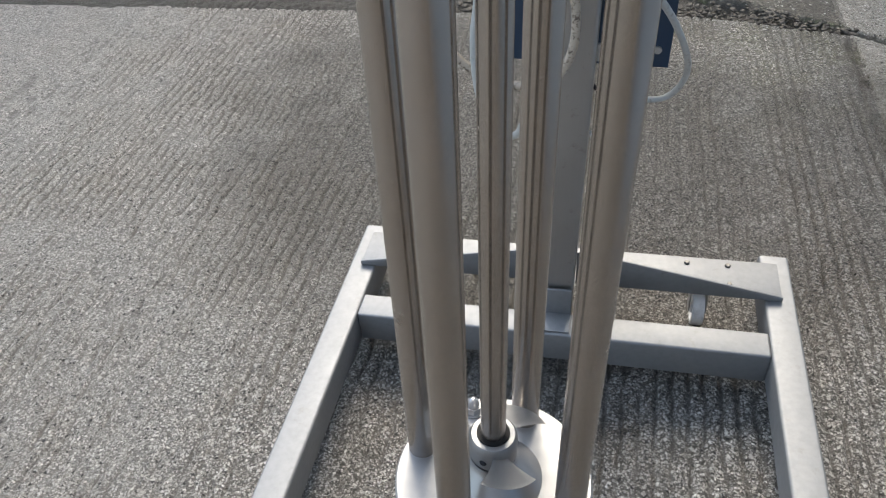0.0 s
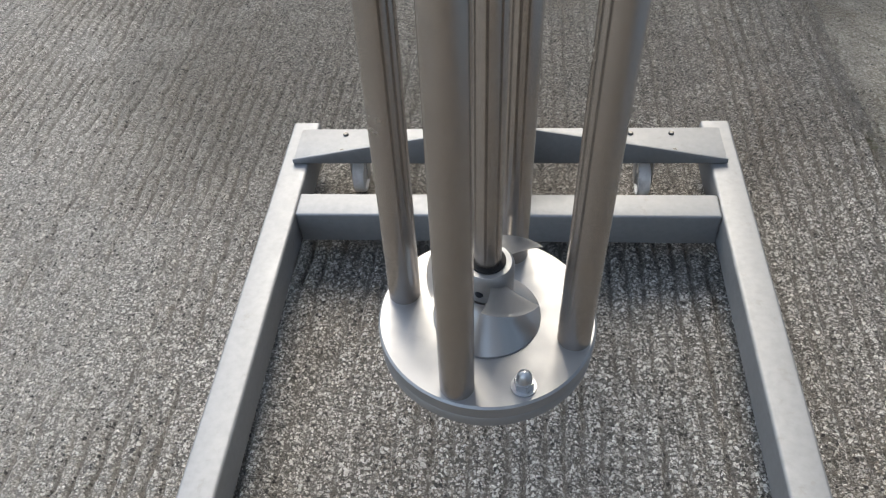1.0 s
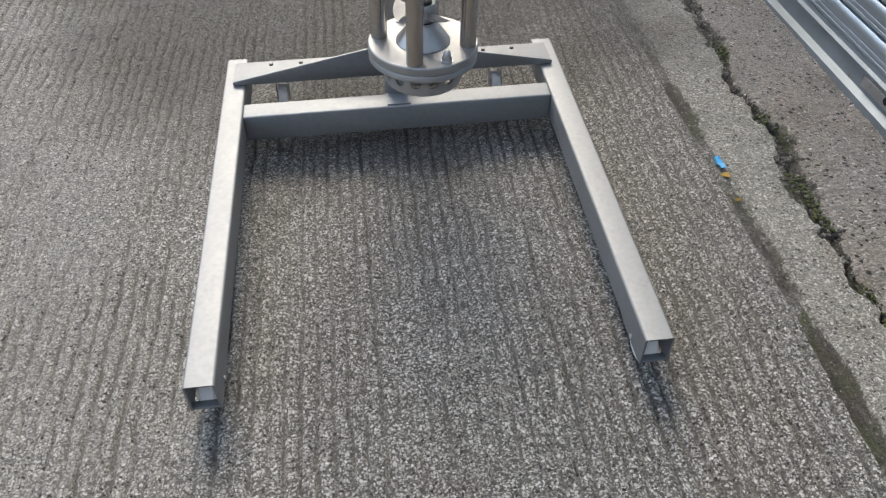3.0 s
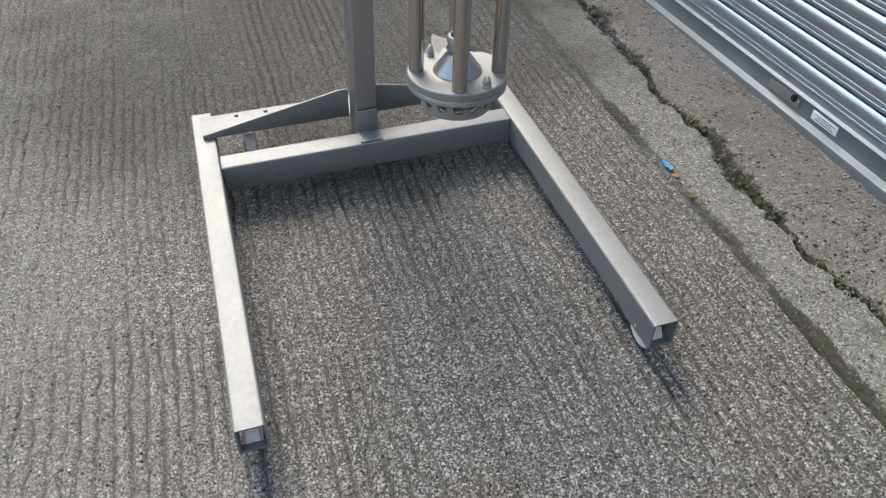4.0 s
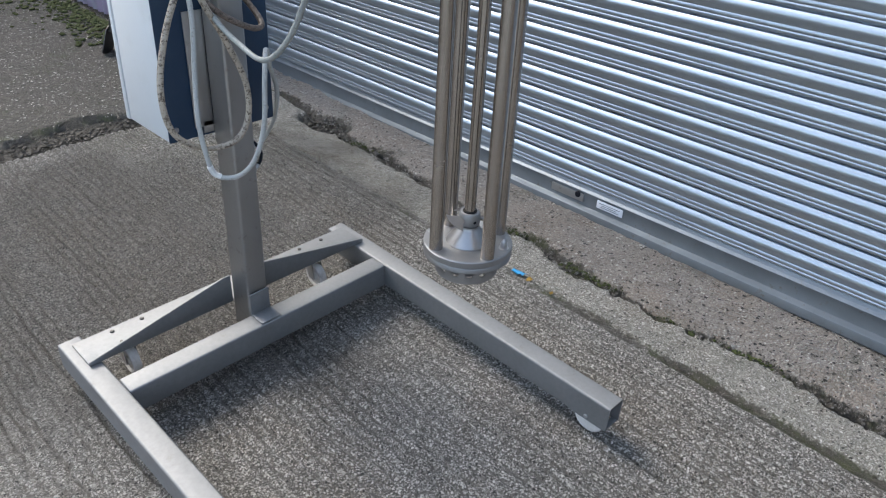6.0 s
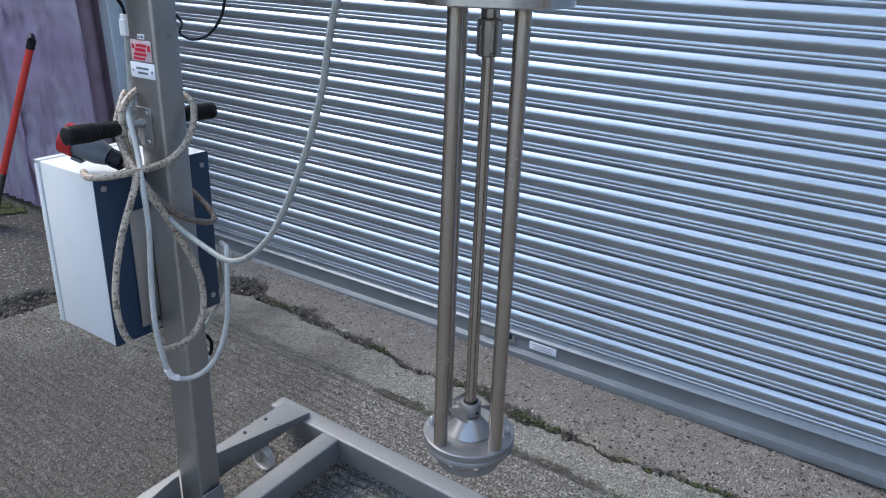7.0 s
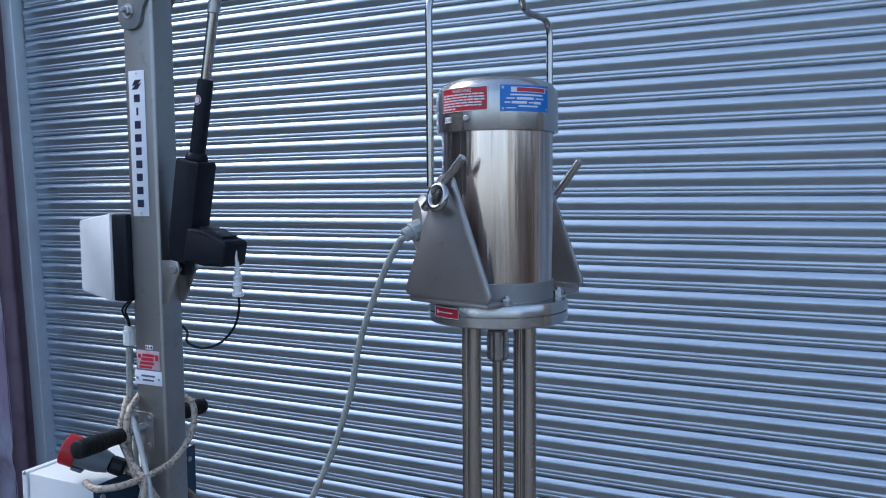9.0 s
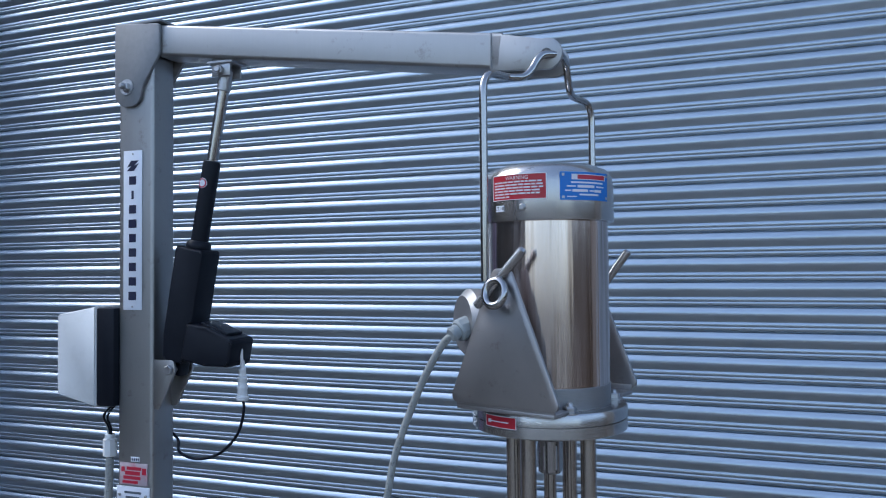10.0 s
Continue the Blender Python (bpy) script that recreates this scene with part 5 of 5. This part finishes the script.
def build_plug():
    plug = thing("power_plug", (-0.09, 1.12, 1.058), "grey industrial power plug with a red face, resting on the cabinet", "plug")
    a, b = Vector((-0.092, 1.118, 1.058)), Vector((-0.150, 1.222, 1.106))
    m = Matrix.Translation(a) @ (b - a).to_track_quat("Z", "Y").to_matrix().to_4x4() @ Matrix.Scale(1.04, 4)
    put = lambda bm: local(plug, turn(bm, m))
    part("clamp_nut", put(lathe([(0, 0), (0.014, 0), (0.018, 0.004), (0.018, 0.026), (0.015, 0.03), (0, 0.03)], 10)), BLACK_PLASTIC, plug, "black ribbed clamp nut")
    part("body", put(lathe([(0, 0.03), (0.0185, 0.03), (0.024, 0.05), (0.0255, 0.062), (0.0265, 0.095), (0, 0.095)], 28)), GREY_PLASTIC, plug)
    part("collar", put(lathe([(0.022, 0.095), (0.030, 0.095), (0.031, 0.098), (0.031, 0.122), (0.0285, 0.124), (0.0265, 0.124), (0.0265, 0.100), (0, 0.100)], 32)), RED_PLASTIC, plug, "red plastic collar")
    part("latch", put(box((-0.012, -0.034, 0.075), (0.012, -0.026, 0.098), 0.002)), GREY_PLASTIC, plug)


build_plug()


# ---- the shovel and small litter ----
def build_shovel():
    foot, top = Vector((0.72, 3.60, 0.118)), Vector((0.985, 3.42, 1.03))
    sh = thing("shovel", foot, "red-shafted digging tool leaning against the sheet cladding", "shovel")
    d = (top - foot).normalized()
    at = lambda t: foot + (top - foot) * t
    part("shaft", local(sh, rod_between(at(0.28), at(0.96), 0.0165, 20)), RED_PAINT, sh, "chipped red shaft")
    part("socket", local(sh, merge(rod_between(at(0.12), at(0.30), 0.019, 18), )), DARK_STEEL, sh)
    part("grip", local(sh, merge(rod_between(at(0.95), at(1.0), 0.02, 16), sweep(smooth_path([at(1.0) + Vector((0.03, 0.05, -0.02)), at(1.0) + Vector((0.0, 0.0, 0.015)), at(1.0) + Vector((-0.03, -0.05, 0.0))], 6), 0.014, 12))), BLACK_PLASTIC, sh, "black T grip")
    bl = prism(rounded([(-0.055, 0.0), (0.055, 0.0), (0.055, 0.13), (0.02, 0.16), (-0.02, 0.16), (-0.055, 0.13)], [0.02, 0.02, 0.02, 0.01, 0.01, 0.02]), -0.003, 0.003, "y", 0.001)
    part("blade", local(sh, turn(bl, Matrix.Translation(foot + Vector((0, 0, -0.004))) @ pose(0, 0, 0, 14, 12, 40))), DARK_STEEL, sh, "muddy steel blade")


build_shovel()


def scrap(name, at, size, m, label, category, seed):
    rnd = random.Random(seed)
    bm = bmesh.new()
    bmesh.ops.create_grid(bm, x_segments=4, y_segments=4, size=0.5)
    for v in bm.verts:
        v.co = Vector((v.co.x * size[0] + rnd.uniform(-0.2, 0.2) * size[0], v.co.y * size[1] + rnd.uniform(-0.1, 0.1) * size[1], rnd.uniform(0, 1) * size[2]))
    bmesh.ops.solidify(bm, geom=bm.faces[:], thickness=0.0008)
    ob = link(name, bm, m)
    ob.matrix_basis = SLOPE @ pose(*at, 0, 0, rnd.uniform(-20, 20))
    tagged(ob, label, category, "fallen leaves" if category == "leaf" else "")


scrap("plastic_scrap", (0.818, 0.813, -0.002), (0.018, 0.046, 0.008), SCRAP_BLUE, "crumpled bright blue plastic scrap in the joint", "litter", 1)
scrap("dead_leaf", (0.815, 0.764, -0.003), (0.022, 0.016, 0.006), LEAF_YELLOW, "small yellow leaf fragment in the joint", "leaf", 2)
scrap("dead_leaf", (0.811, 0.671, -0.003), (0.012, 0.010, 0.004), LEAF_YELLOW, "small yellow leaf fragment in the joint", "leaf", 3)


# ---- loose stones and moss along the crack and the joint ----
def crack_line(y):
    return float(np.interp(y, [-0.28, 0.02, 0.21, 0.38, 0.57, 0.78, 0.94, 1.19, 1.34, 1.6, 1.8, 2.0, 2.2], [1.017, 1.029, 1.01, 0.972, 0.993, 1.0, 1.04, 1.0, 1.04, 1.05, 1.085, 1.06, 1.13]))


def lumps(name, label, category, m, count, radius, flat, place, seed):
    rnd = random.Random(seed)
    ico = bmesh.new()
    bmesh.ops.create_icosphere(ico, subdivisions=1, radius=1.0)
    base = [v.co.copy() for v in ico.verts]
    tris = [[v.index for v in f.verts] for f in ico.faces]
    ico.free()
    verts, faces = [], []
    for _ in range(count):
        x, y, z = place(rnd)
        r = radius * rnd.uniform(0.45, 1.3)
        spin = pose(0, 0, 0, rnd.uniform(0, 360), rnd.uniform(0, 360), rnd.uniform(0, 360))
        o = len(verts)
        for c in base:
            p = spin @ (c * rnd.uniform(0.7, 1.15))
            verts.append((x + p.x * r, y + p.y * r, z + p.z * r * flat))
        faces += [[i + o for i in t] for t in tris]
    me = bpy.data.meshes.new(name)
    me.from_pydata(verts, [], faces)
    me.materials.append(m)
    ob = new(name, me)
    ob.matrix_basis = SLOPE
    tagged(ob, label, category, kind="stuff")


def dip(x, y):
    return -(0.028 + 0.012 * min(max(y, 0), 3.2)) * min(max((x - 0.75) / 0.6, 0), 1)


def in_crack(spread, sink):
    def place(rnd):
        y = rnd.uniform(-0.3, 2.25)
        x = crack_line(y) + rnd.gauss(0, spread)
        return x, y, dip(x, y) + sink * rnd.uniform(0.2, 1.0)
    return place


def in_joint(rnd):
    y = rnd.uniform(-0.2, 2.4)
    x = 0.812 + rnd.gauss(0, 0.011)
    return x, y, dip(x, y) - 0.007 * rnd.uniform(0.4, 1.0)


def in_clumps(rnd):
    y = rnd.choice((0.08, 0.13, 0.30, 0.62, 0.71, 1.02, 1.36, 1.92)) + rnd.gauss(0, 0.035)
    x = crack_line(y) + rnd.gauss(0.004, 0.016)
    return x, y, dip(x, y) - 0.010 * rnd.uniform(0.2, 1.0)


PEBBLE = concrete("loose_stones", ((0.25, 0.22, 0.19), (0.34, 0.31, 0.28), (0.16, 0.14, 0.12)), (0.55, 0.52, 0.48), 0.2, 300)
SOIL = painted("wet_soil", (0.055, 0.047, 0.038), 0.7, (0.12, 0.105, 0.085), 0.8, 30, 0.5, 200)
MOSS = painted("moss", (0.045, 0.058, 0.014), 0.9, (0.08, 0.07, 0.02), 0.8, 60, 0.6, 500)
lumps("loose_stones", "small loose stones and crumbs in the crack", "gravel", PEBBLE, 700, 0.0056, 0.8, in_crack(0.026, -0.014), 5)
lumps("joint_crumbs", "fine grit and crumbs in the slab joint", "gravel", PEBBLE, 260, 0.0030, 0.8, in_joint, 6)
lumps("moss_cushions", "small green-brown moss cushions growing in the crack", "moss", MOSS, 420, 0.0050, 0.6, in_clumps, 7)


def in_hole(rnd):
    return 1.11 + rnd.gauss(0, 0.045), 2.22 + rnd.gauss(0, 0.08), -0.066 - 0.012 * rnd.random()


def in_trench(rnd):
    x = rnd.uniform(-0.6, 0.85)
    return x, 2.70 - 0.20 * max(0.0, x - 0.33) + rnd.gauss(0, 0.05), -0.022 + 0.008 * rnd.random()


def by_cladding(rnd):
    y = 3.75 + 2.6 * rnd.random() ** 1.5
    x = 0.99 - abs(rnd.gauss(0, 0.10 + 0.10 * (y - 3.75)))
    return x, y, dip(x, y) + 0.004 * rnd.random()


lumps("crack_rubble", "broken concrete lumps lying in the washed-out hole", "gravel", SOIL, 90, 0.013, 0.8, in_hole, 8)
lumps("trench_rubble", "dark crumbs of concrete and soil along the trench", "gravel", SOIL, 900, 0.010, 0.6, in_trench, 9)
lumps("wall_moss", "green moss and weeds at the foot of the cladding", "moss", MOSS, 900, 0.016, 0.45, by_cladding, 10)
